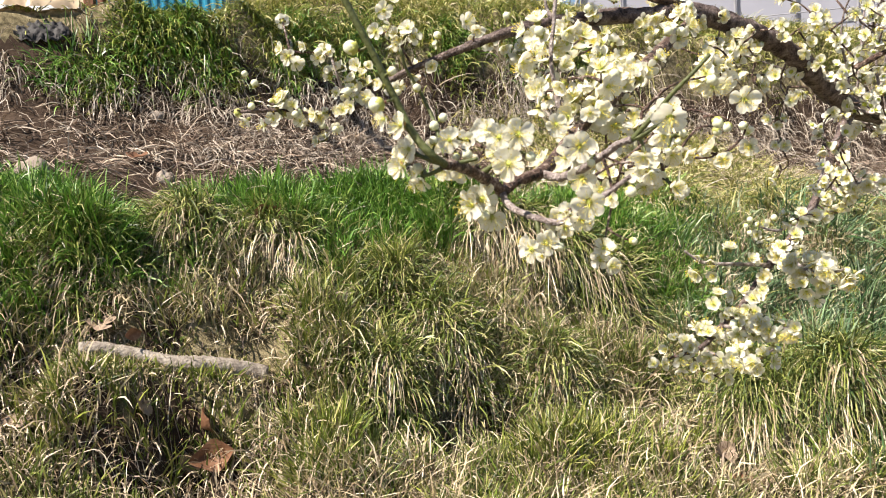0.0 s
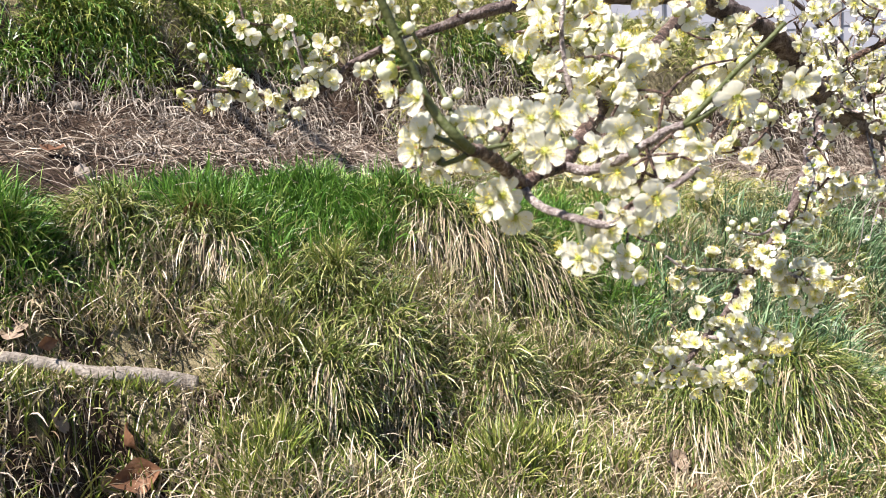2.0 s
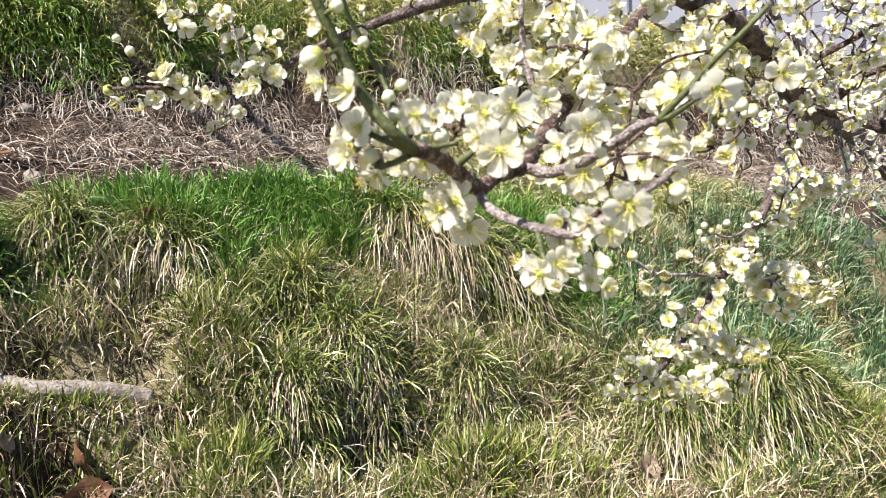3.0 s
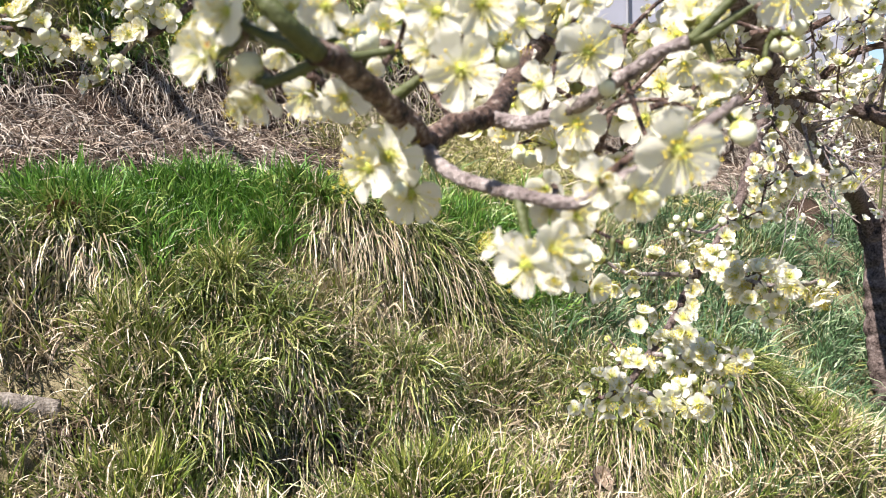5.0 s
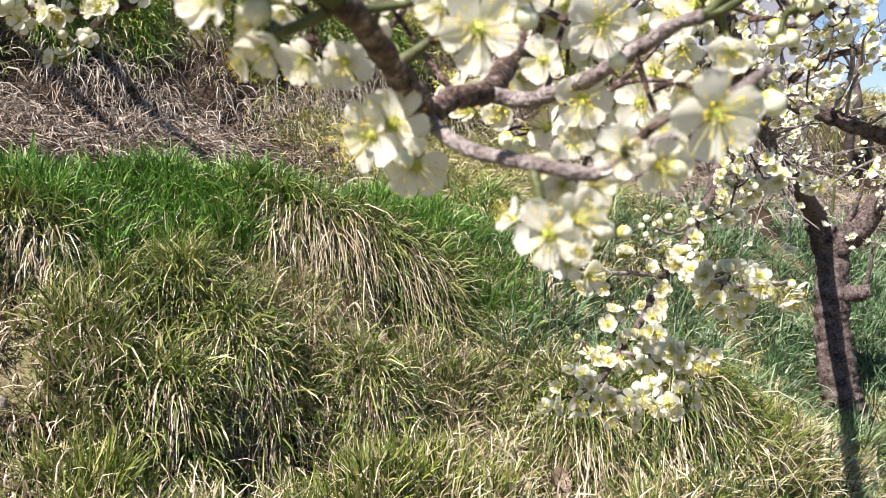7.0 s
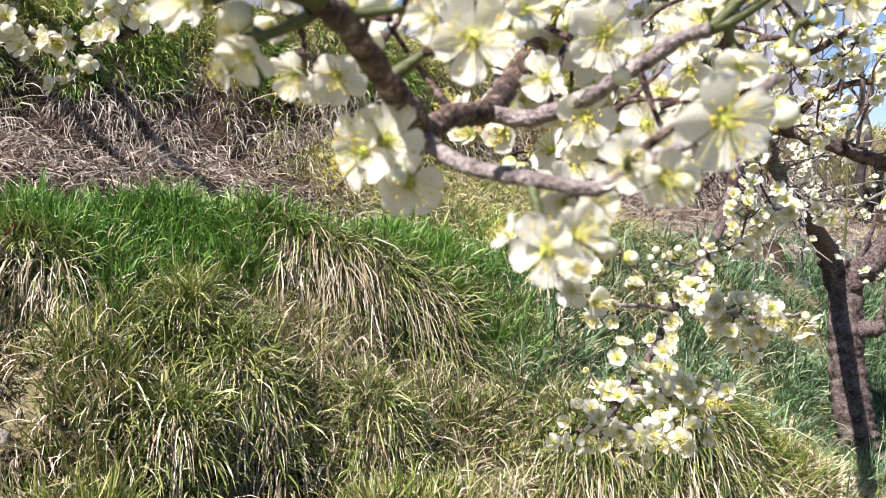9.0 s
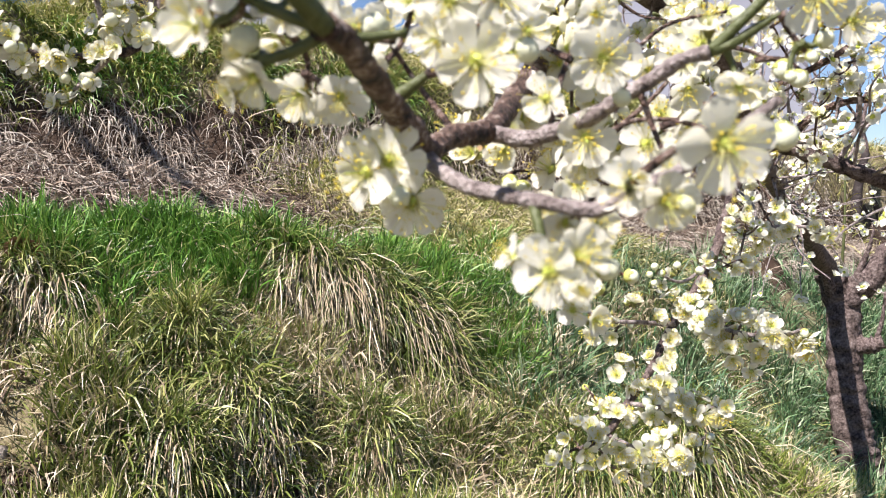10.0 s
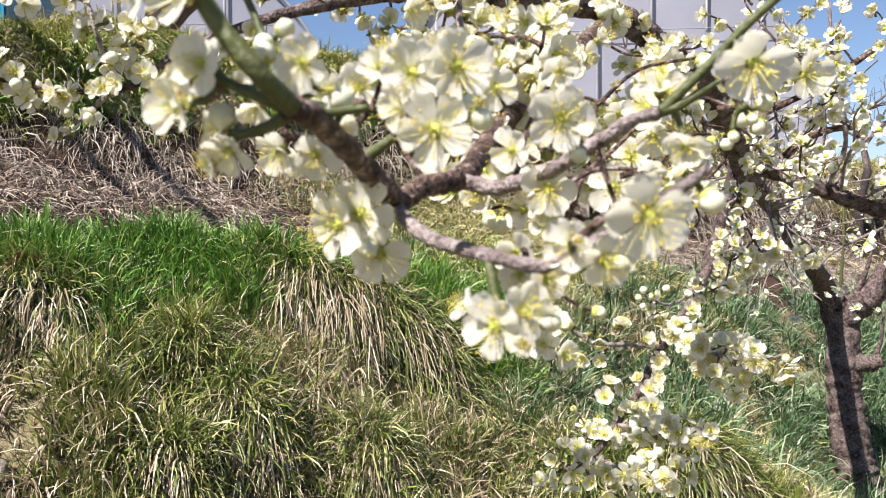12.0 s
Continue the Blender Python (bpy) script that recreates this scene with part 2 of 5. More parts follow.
def bare_height(x, y):
    """The terraced bank: it runs 40 degrees across the view and drops to the right."""
    s, n = along(x, y)
    n = n + 0.07 * wave(x, y, 3.5, 3)
    z = np.interp(n, FINE_N, FINE_Z)
    z = z - np.maximum(z - 0.58, 0) * (1 - np.clip((s - 0.5) / 0.6, 0.05, 1))
    z = z - 0.085 * (np.clip(s, -1.5, 7) - 0.7)
    rise = np.clip((n - 2.9) / 0.25, 0, 1)
    z = z + rise * rise * (3 - 2 * rise) * np.clip(0.05 * (s - 0.4), 0, 0.2)
    z = z - 0.15 * np.exp(-((x - 1.40) ** 2 + (y - 2.80) ** 2) / 0.14)
    z = z + 0.2 * np.exp(-((x - 0.66) ** 2 + (y - 2.0) ** 2) / 0.16)
    close = np.exp(-(((np.clip(n, 0, 4) - 2) / 1.6) ** 2))
    return z + close * (0.035 * wave(x, y, 9, 5) + 0.02 * wave(x, y, 22, 7)) + 1.5


def bump1(v, mid, half):
    return np.exp(-(((v - mid) / half) ** 2))


def patch(s, n, rows):
    """The nearest of some round patches: middle s, middle n, half lengths along s and n."""
    out = 0 * s
    for ms, mn, hs, hn in rows:
        out = np.maximum(out, bump1(s, ms, hs) * bump1(n, mn, hn))
    return out


# Hollows where dark soil shows: along the bank, across it, half sizes.
HOLLOWS = [(-0.13, 1.69, 0.12, 0.06), (0.20, 1.48, 0.11, 0.08), (0.02, 1.50, 0.16, 0.09), (0.0, 1.81, 0.07, 0.04), (0.14, 1.58, 0.07, 0.05), (0.37, 1.57, 0.06, 0.04), (0.22, 1.31, 0.07, 0.06), (0.70, 1.47, 0.05, 0.04), (0.82, 1.40, 0.04, 0.04), (0.68, 1.77, 0.03, 0.04), (0.89, 1.47, 0.04, 0.05), (1.43, 1.61, 0.06, 0.06), (0.69, 1.37, 0.05, 0.04), (-0.25, 1.58, 0.12, 0.06), (0.4, 1.78, 0.05, 0.04), (-0.3, 2.02, 0.14, 0.08), (1.30, 1.38, 0.06, 0.05)]
# Crowns of old tussocks whose straw hangs in sheaves: along the bank, across it, half width, length of the straw, way it hangs, blades.
SHEAVES = [
    (0.50, 1.93, 0.065, 0.17, (0.0, -1.0), 620),
    (0.23, 1.94, 0.055, 0.13, (0.0, -1.0), 380),
    (1.12, 1.91, 0.050, 0.21, (-0.05, -1.0), 460),
    (1.21, 1.89, 0.055, 0.23, (0.10, -1.0), 520),
    (1.33, 1.80, 0.075, 0.23, (0.40, -0.9), 200),
    (1.43, 1.73, 0.070, 0.22, (0.45, -0.9), 150),
    (0.71, 1.74, 0.085, 0.10, (0.15, -1.0), 210),
    (0.82, 1.57, 0.060, 0.12, (0.05, -1.0), 420),
    (1.04, 1.46, 0.055, 0.11, (0.05, -1.0), 340),
    (1.46, 1.22, 0.075, 0.20, (-0.05, -1.0), 400),
    (1.58, 1.15, 0.090, 0.19, (0.10, -1.0), 400),
    (1.67, 1.08, 0.080, 0.20, (0.25, -0.9), 300),
    (0.64, 1.54, 0.050, 0.14, (0.0, -1.0), 260),
    (0.00, 1.87, 0.055, 0.10, (-0.1, -1.0), 260),
    (1.47, 1.37, 0.050, 0.10, (0.1, -1.0), 260),
]
HANGING = [(q[0], q[1] - 0.05, q[2] * 1.1, 0.08) for q in SHEAVES]

# Tussocks swell the bank; the whole is kept as a fine grid of heights.
HX0, HY0, HSTEP, HNX, HNY = -3.6, 0.0, 0.02, 560, 420
HXS, HYS = np.meshgrid(HX0 + HSTEP * np.arange(HNX), HY0 + HSTEP * np.arange(HNY))
HGRID = bare_height(HXS, HYS)
tuss = np.random.RandomState(8)
TUSSOCKS = []
while len(TUSSOCKS) < 210:
    ts, tn = tuss.uniform(-0.65, 3.2), tuss.choice([tuss.uniform(0.9, 1.95), tuss.uniform(1.5, 2.0)], p=[0.6, 0.4])
    tx, ty = ts * CT - tn * ST, ts * ST + tn * CT
    if min([math.hypot(tx - q[0], ty - q[1]) for q in TUSSOCKS] or [1]) > 0.085 and patch(ts, tn, HOLLOWS) < 0.45 and not (ts < 0.34 and tn < 1.64):
        TUSSOCKS.append((tx, ty, tuss.uniform(0.6, 1.25), ts, tn))
for tx, ty, big, _, _ in TUSSOCKS:
    HGRID += 0.045 * big * np.exp(-((((HXS - tx) ** 2 + (HYS - ty) ** 2) / (0.075 * big) ** 2) ** 1.5))
HS, HN = along(HXS, HYS)
for ms, mn, hs, hn, tall in ((0.74, 1.66, 0.15, 0.12, 0.08), (1.06, 1.60, 0.10, 0.09, 0.06), (0.02, 1.61, 0.10, 0.06, 0.06), (0.46, 1.68, 0.11, 0.10, 0.06), (0.5, 1.36, 0.14, 0.08, 0.05), (1.0, 1.22, 0.16, 0.1, 0.05), (-0.05, 1.93, 0.14, 0.07, 0.05)):
    HGRID += tall * np.exp(-((((HS - ms) / hs) ** 2 + ((HN - mn) / hn) ** 2) ** 1.6))
for ms, mn, half, long, (wx, wy), _ in SHEAVES:
    tx, ty = ms * CT - mn * ST, ms * ST + mn * CT
    HGRID += 0.055 * np.exp(-((((HXS - tx) ** 2 + (HYS - ty - 0.03) ** 2) / (half * 1.15) ** 2) ** 1.4))
    HGRID -= 0.075 * np.exp(-((((HXS - tx - 0.09 * wx) ** 2 + (HYS - ty - 0.11 * wy) ** 2) / (half * 1.1) ** 2) ** 1.4))
for ms, mn, hs, hn in HOLLOWS:
    HGRID -= 0.1 * bump1(HS, ms, hs) * bump1(HN, mn, hn)
for k in range(70):
    ts, tn = tuss.uniform(-0.6, 2.6), tuss.uniform(0.95, 1.95)
    tx, ty = ts * CT - tn * ST, ts * ST + tn * CT
    HGRID -= tuss.uniform(0.03, 0.085) * np.exp(-(((HXS - tx) ** 2 + (HYS - ty) ** 2) / tuss.uniform(0.035, 0.065) ** 2))
for k in range(70):
    ts, tn = tuss.uniform(-0.6, 4.5), tuss.choice([tuss.uniform(2.0, 2.2), tuss.uniform(2.95, 3.25)])
    tx, ty = ts * CT - tn * ST, ts * ST + tn * CT
    HGRID += tuss.uniform(0.02, 0.06) * np.exp(-((((HXS - tx) ** 2 + (HYS - ty) ** 2) / tuss.uniform(0.06, 0.1) ** 2) ** 1.4))
for k in range(260):
    ts, tn = tuss.uniform(-0.6, 4.5), tuss.uniform(2.2, 2.95)
    tx, ty = ts * CT - tn * ST, ts * ST + tn * CT
    d2 = ((HXS - tx) ** 2 + (HYS - ty) ** 2) / tuss.uniform(0.02, 0.06) ** 2
    HGRID += tuss.uniform(-0.03, 0.03) * np.exp(-d2)

LOG_A, LOG_B = Vector((-1.125, 1.287, 1.158)), Vector((-0.79, 1.488, 1.050))
LOG_RUN = (LOG_B - LOG_A).to_2d()
lt = np.clip(((HXS - LOG_A.x) * (LOG_B.x - LOG_A.x) + (HYS - LOG_A.y) * (LOG_B.y - LOG_A.y)) / ((LOG_B - LOG_A).to_2d().length_squared), 0, 1)
lz = LOG_A.z + lt * (LOG_B.z - LOG_A.z)
ld = np.hypot(HXS - LOG_A.x - lt * (LOG_B.x - LOG_A.x), HYS - LOG_A.y - lt * (LOG_B.y - LOG_A.y))
HGRID += np.clip(1.8 - ld / 0.05, 0, 1) * (lz - HGRID)
lf = np.hypot(HXS - LOG_A.x - lt * LOG_RUN.x, HYS + 0.09 - LOG_A.y - lt * LOG_RUN.y)
HGRID = np.where(lf < 0.12, np.minimum(HGRID, lz + 0.25 * (lf - 0.09)), HGRID)


def height(x, y):
    """The ground with its tussocks."""
    x, y = np.asarray(x, float), np.asarray(y, float)
    u, v = (x - HX0) / HSTEP, (y - HY0) / HSTEP
    inside = (u > 0) & (u < HNX - 1.001) & (v > 0) & (v < HNY - 1.001)
    i, j = np.clip(u.astype(int), 0, HNX - 2), np.clip(v.astype(int), 0, HNY - 2)
    a, b = np.clip(u - i, 0, 1), np.clip(v - j, 0, 1)
    z = (HGRID[j, i] * (1 - a) + HGRID[j, i + 1] * a) * (1 - b) + (HGRID[j + 1, i] * (1 - a) + HGRID[j + 1, i + 1] * a) * b
    return z if inside.all() else np.where(inside, z, bare_height(x, y))


def axis(lo, hi, step, far):
    mid = np.arange(lo, hi + step / 2, step)
    out = np.geomspace(step * 2, far, 26)
    return np.concatenate([lo - out[::-1], mid, hi + out])


gx, gy = axis(-3.2, 5.0, 0.03, 900), axis(0.3, 6.5, 0.03, 900)
GX, GY = np.meshgrid(gx, gy)
GZ = height(GX, GY) + 0.008 * wave(GX, GY, 70, 11) * (np.abs(GX) < 6)
gv = np.stack([GX, GY, GZ], -1).reshape(-1, 3)
nx = len(gx)
ii = (np.arange(len(gy) - 1)[:, None] * nx + np.arange(nx - 1)).ravel()
ground = new("ground", mesh_of("ground", gv.tolist(), np.stack([ii, ii + 1, ii + nx + 1, ii + nx], -1).tolist(), SOIL))
ground.data.materials.append(THATCH)
FX, FY = (GX[:-1, :-1] + GX[1:, 1:]) / 2, (GY[:-1, :-1] + GY[1:, 1:]) / 2
FS, FN = along(FX, FY)
worn = (wave(FX, FY, 26, 91) >= 0.35) & (FN > 0.8) & (FN < 2) & (FS > -0.8) & (FS < 2.6)
thatched = ((FN < 1.99) | (FN > 3.04)) & (patch(FS, FN, HOLLOWS) < 0.35) & ~worn
ground.data.polygons.foreach_set("material_index", thatched.ravel().astype(np.int32))
tagged(ground, "terraced earth bank of dry brown soil and thatch", "ground", kind="structure")


# ---- grass ----
def sow(count, weight, seed, s_span=(-0.7, 6.5), n_span=(0.6, 4.2)):
    """Places on the bank, picked by weight(s, n) between 0 and 1, as x and y."""
    r = np.random.RandomState(seed)
    xs, ys = [], []
    got = 0
    while got < count:
        s, n = r.uniform(*s_span, 40000), r.uniform(*n_span, 40000)
        keep = r.rand(40000) < weight(s, n)
        s, n = s[keep], n[keep]
        xs.append(s * CT - n * ST)
        ys.append(s * ST + n * CT)
        got += len(s)
    return np.concatenate(xs)[:count], np.concatenate(ys)[:count]


def downhill(x, y):
    e = 0.03
    gx_, gy_ = (height(x + e, y) - height(x - e, y)) / (2 * e), (height(x, y + e) - height(x, y - e)) / (2 * e)
    return -np.stack([gx_, gy_], -1)


def tufts(name, mat, centres, per, spread, length, width, rise, sag, lean, seed, label, off=0.010, toward=0.5, curl=0.06, way=None):
    """Tufts of tapered blades that leave the ground at an angle and sag under their weight, as one mesh of uncounted grass.
    rise: degrees over the ground at the root; sag: how fast they turn down; lean: pull down the slope; off: thickness of the layer that lies on the ground."""
    r = np.random.RandomState(seed)
    cx, cy = centres
    k = len(cx) * per
    vigour = np.repeat(r.uniform(0.7, 1.25, len(cx)), per)
    ox, oy = r.normal(0, spread, k), r.normal(0, spread, k)
    x, y = np.repeat(cx, per) + ox, np.repeat(cy, per) + oy
    down = downhill(x, y)
    down = down / (np.linalg.norm(down, axis=1, keepdims=True) + 1e-6)
    hang = np.array([0.05, -1.0]) if way is None else np.repeat(np.asarray(way, float), per, axis=0)
    down = (1 - toward) * down + toward * hang
    out = np.stack([ox, oy], -1) / (spread + 1e-6) * 0.45 + r.normal(0, 0.55, (k, 2)) + lean * down
    out /= np.linalg.norm(out, axis=1, keepdims=True) + 1e-6
    up = np.radians(np.clip(r.normal(rise, 14, k), 2, 88))
    d = np.concatenate([out * np.cos(up)[:, None], np.sin(up)[:, None]], 1)
    size = np.asarray(length) * vigour * r.uniform(0.5, 1.2, k) if np.ndim(length) == 0 else np.repeat(length, per) * r.uniform(0.5, 1.15, k)
    reach = np.clip(((x - LOG_A.x) * LOG_RUN.x + (y - LOG_A.y) * LOG_RUN.y) / LOG_RUN.length_squared, -0.05, 1.0)
    lx, ly = LOG_A.x + reach * LOG_RUN.x, LOG_A.y + reach * LOG_RUN.y
    by_log = (np.hypot(x - lx, y + 0.04 - ly) < 0.06) | (np.hypot(x - lx, y - 0.035 - ly) < 0.05)
    size = size * np.where(by_log, 0.42, 1.0)
    wide = (width * r.uniform(0.55, 1.35, k))[:, None]
    twist = r.normal(0, 0.7, k)[:, None]
    lie = r.uniform(0.001, 1, k) ** 1.5 * off * np.where(by_log, 0.2, 1.0) + 0.002
    weight = sag * r.uniform(0.5, 1.5, k)
    p = np.stack([x, y, height(x, y) - 0.006], -1)
    verts = np.empty((k, 9, 3))
    for j in range(5):
        flat_side = np.cross(d, [0.0, 0.0, 1.0])
        flat_side /= np.linalg.norm(flat_side, axis=1, keepdims=True) + 1e-6
        w = (flat_side * np.cos(twist) + np.cross(flat_side, d) * np.sin(twist)) * wide * (0.40, 0.5, 0.46, 0.30, 0)[j]
        if j < 4:
            verts[:, 2 * j], verts[:, 2 * j + 1] = p - w, p + w
            d = d + np.concatenate([r.normal(0, curl, (k, 2)), -(weight * (0.25 + 0.25 * j))[:, None]], 1)
            d /= np.linalg.norm(d, axis=1, keepdims=True)
            p = p + d * (size / 4)[:, None]
            ground_z = height(p[:, 0], p[:, 1]) + lie * min(1, 0.5 + 0.5 * j)
            p[:, 2] = np.maximum(p[:, 2], ground_z)
        else:
            verts[:, 8] = p
    base = (np.arange(k) * 9)[:, None]
    tris = np.concatenate([base + t for t in ((0, 1, 3), (0, 3, 2), (2, 3, 5), (2, 5, 4), (4, 5, 7), (4, 7, 6), (6, 7, 8))], 0)
    me = bpy.data.meshes.new(name)
    me.vertices.add(k * 9)
    me.vertices.foreach_set("co", verts.ravel())
    me.loops.add(len(tris) * 3)
    me.loops.foreach_set("vertex_index", tris.ravel().astype(np.int32))
    me.polygons.add(len(tris))
    me.polygons.foreach_set("loop_start", np.arange(len(tris), dtype=np.int32) * 3)
    me.polygons.foreach_set("use_smooth", np.ones(len(tris), dtype=bool))
    me.materials.append(mat)
    me.update()
    me.validate()
    return tagged(new(name, me), label, "grass", kind="stuff")


CAPS = [(q[0], q[1] + 0.03, q[2] * 1.1, 0.05) for q in SHEAVES]


def mottle(s, n, k, seed):
    return np.clip(0.5 + 0.9 * wave(s, n, k, seed), 0, 1)


def w_lush(s, n):
    lip = bump1(n, 2.05, 0.10) * (s > -0.5) * (s < 1.0) * np.clip(1.5 * mottle(s, n, 9, 21) - 0.15, 0, 1)
    lip = np.maximum(lip, patch(s, n, [(-0.02, 1.90, 0.16, 0.08), (0.6, 1.94, 0.06, 0.09), (1.6, 1.98, 0.25, 0.12), (1.17, 1.99, 0.17, 0.05), (1.62, 1.72, 0.10, 0.10), (0.72, 1.98, 0.12, 0.06)]))
    return lip * (1 - patch(s, n, HOLLOWS))


def w_upper(s, n):
    """Tussocks that hang over the upper lip."""
    return patch(s, n, [(0.12, 2.97, 0.10, 0.045), (0.34, 3.06, 0.08, 0.05), (0.53, 3.08, 0.11, 0.07), (0.92, 3.09, 0.09, 0.05), (1.2, 3.10, 0.12, 0.05), (1.65, 3.11, 0.10, 0.05), (2.2, 3.10, 0.15, 0.05)])


def w_blue(s, n):
    return bump1(n, 1.56, 0.46) * np.clip((s - 1.40) / 0.35, 0, 1) * (s < 5.5) * np.clip(1.7 * mottle(s, n, 13, 23), 0.12, 1)


def w_olive(s, n):
    return np.clip((1.98 - n) / 0.12, 0, 1) * (0.35 + 0.65 * mottle(s, n, 6, 31)) * (1 - 0.75 * w_blue(s, n)) * (1 - 0.8 * patch(s, n, HANGING)) * (1 - 0.95 * patch(s, n, HOLLOWS))


def w_top(s, n):
    left = np.clip((s - 0.5) / 0.3, 0.04, 1)
    return np.clip((n - 3.06) / 0.08, 0, 1) * left * (0.6 + 0.4 * mottle(s, n, 5, 35))


def w_yellow(s, n):
    return bump1(n, 2.45, 0.42) * np.clip((s - 1.45) / 0.5, 0, 1) * np.clip((3.2 - s) / 0.5, 0, 1) * (0.2 + 0.8 * mottle(s, n, 6, 33))


def w_deep(s, n):
    """Greener tufts here and there in the lower bank."""
    return np.clip((1.9 - n) / 0.12, 0, 1) * np.clip(mottle(s, n, 11, 61) * 1.6 - 0.6, 0, 1) * (1 - 0.8 * patch(s, n, HANGING)) * (1 - patch(s, n, HOLLOWS))


def w_fresh(s, n):
    """Upright fresh grass before the log and in a few places at the foot."""
    return patch(s, n, [(0.02, 1.63, 0.09, 0.03), (0.10, 1.59, 0.12, 0.025), (-0.10, 1.58, 0.10, 0.03), (-0.08, 1.36, 0.07, 0.07), (0.20, 1.64, 0.08, 0.02), (0.45, 1.72, 0.07, 0.06), (0.55, 1.62, 0.05, 0.05), (1.75, 1.02, 0.14, 0.08), (0.50, 1.45, 0.16, 0.07), (0.95, 1.25, 0.2, 0.08), (0.72, 1.80, 0.07, 0.04), (1.55, 1.22, 0.15, 0.05)])


def w_far(s, n):
    return (0.3 + 0.7 * mottle(s, n, 4, 63)) * np.where((n > 2.1) & (n < 3.0), 0.08, 1.0)


def w_caps(s, n):
    return patch(s, n, CAPS)


def w_hollow(s, n):
    return patch(s, n, HOLLOWS)


def w_skirt(s, n):
    """Combed dead grass under the upper lip and on some humps of the bare slope."""
    humps = patch(s, n, [(0.81, 2.62, 0.10, 0.07), (1.08, 2.80, 0.16, 0.10), (1.18, 2.44, 0.12, 0.12), (1.12, 2.20, 0.25, 0.08), (0.45, 2.6, 0.1, 0.05), (0.62, 2.8, 0.2, 0.05), (4.1, 2.35, 0.3, 0.15), (5.4, 2.5, 0.3, 0.15)])
    return np.maximum(np.maximum(bump1(n, 2.97, 0.06) * (0.4 + 0.6 * mottle(s, n, 10, 47)), humps), 0.3 * bump1(n, 2.5, 0.25) * np.clip((s - 1.6) / 0.4, 0, 1))


def w_bare(s, n):
    return bump1(n, 2.55, 0.32) * np.clip(1.5 * mottle(s, n, 16, 51) - 0.1, 0.25, 1)


def sheaf_roots(seed, share):
    """Root places for the hanging straw, or for the green that hangs with it, with their lengths and the way each one hangs."""
    r = np.random.RandomState(seed)
    rows = []
    for ms, mn, half, long, hang, count in SHEAVES:
        for _ in range(int(count * 0.085 if share else half * long * 3800)):
            u, v = r.normal(0, half * 0.62), r.uniform(-0.07, 0.05)
            rows.append((ms * CT - mn * ST + u, ms * ST + mn * CT + v, long * r.uniform(0.5, 1.15), hang[0] + 1.6 * u, hang[1]))
    rows = np.array(rows)
    return (rows[:, 0], rows[:, 1]), rows[:, 2], rows[:, 3:]


TX = np.array([[q[0], q[1], q[2]] for q in TUSSOCKS])
TSN = np.array([[q[3], q[4]] for q in TUSSOCKS])
dry = np.maximum(patch(TSN[:, 0], TSN[:, 1], HANGING), 0.6 * mottle(TSN[:, 0], TSN[:, 1], 5, 71))
blue_side = w_blue(TSN[:, 0], TSN[:, 1])
caps = (blue_side < 0.5) & (dry < 0.5)
rough = (blue_side < 0.6) & (dry > 0.2)
tufts("lush_grass", LUSH, sow(285, w_lush, 1), 88, 0.03, 0.105, 0.0042, 66, 0.4, 0.25, 1, "lush green grass tufts on the lip of the bank")
tufts("upper_grass", LUSH, sow(60, w_upper, 29, (-0.3, 2.8), (2.8, 3.3)), 70, 0.03, 0.10, 0.0044, 46, 0.75, 0.8, 29, "green tufts of grass along the upper lip", 0.04, 0.7)
tufts("upper_fresh_grass", FRESH, sow(95, w_upper, 30, (-0.3, 2.8), (2.8, 3.3)), 60, 0.034, 0.095, 0.0042, 44, 0.75, 0.8, 30, "yellow-green tufts of grass along the upper lip", 0.04, 0.7)
tufts("cap_grass", MID, sow(340, w_caps, 22, (-0.7, 2.2), (0.8, 2.2)), 36, 0.034, 0.115, 0.0036, 50, 0.7, 0.7, 22, "green tufts drooping over the straw", 0.04)
tufts("tussock_grass", OLIVE, (np.repeat(TX[caps, 0], 2), np.repeat(TX[caps, 1] + 0.01, 2)), 54, 0.036, 0.078, 0.0033, 58, 0.12, 0.4, 12, "yellow-green tops of the tussocks", 0.02, 0.5, 0.035)
tufts("dull_grass", DULL, (np.repeat(TX[:, 0], 2), np.repeat(TX[:, 1] - 0.015, 2)), 45, 0.042, 0.082, 0.0032, 44, 0.15, 0.5, 14, "dull green grass on the fronts of the tussocks", 0.03, 0.5, 0.035)
tufts("tussock_straw", STRAW, (np.repeat(TX[rough, 0], 2), np.repeat(TX[rough, 1] - 0.02, 2)), 40, 0.036, 0.10, 0.0029, 28, 0.6, 1.0, 13, "dry straw skirts hanging under the tussocks", 0.03, 0.85)
roots, lengths_of, ways_of = sheaf_roots(44, True)
tufts("hanging_straw", STRAW, roots, 13, 0.014, lengths_of, 0.0030, 28, 1.2, 2.0, 4, "dry straw hanging in sheaves over the bank", 0.045, 0.92, 0.05, ways_of)
roots, lengths_of, ways_of = sheaf_roots(45, False)
tufts("hanging_grass", MID, (roots[0], roots[1] + 0.015), 13, 0.028, lengths_of * 0.75, 0.0033, 46, 0.75, 0.9, 34, "half-green blades drooping among the hanging straw", 0.07, 0.8, 0.07, ways_of)
tufts("deep_grass", MID, sow(360, w_deep, 7, (-0.7, 2.2)), 36, 0.028, 0.092, 0.0034, 62, 0.25, 0.35, 7, "green grass tufts scattered over the lower bank", 0.01, 0.5, 0.035)
tufts("meadow_grass", BLUE, sow(490, w_blue, 2), 48, 0.03, 0.145, 0.0044, 64, 0.5, 0.3, 2, "blue-green grass tufts round the foot of the tree")
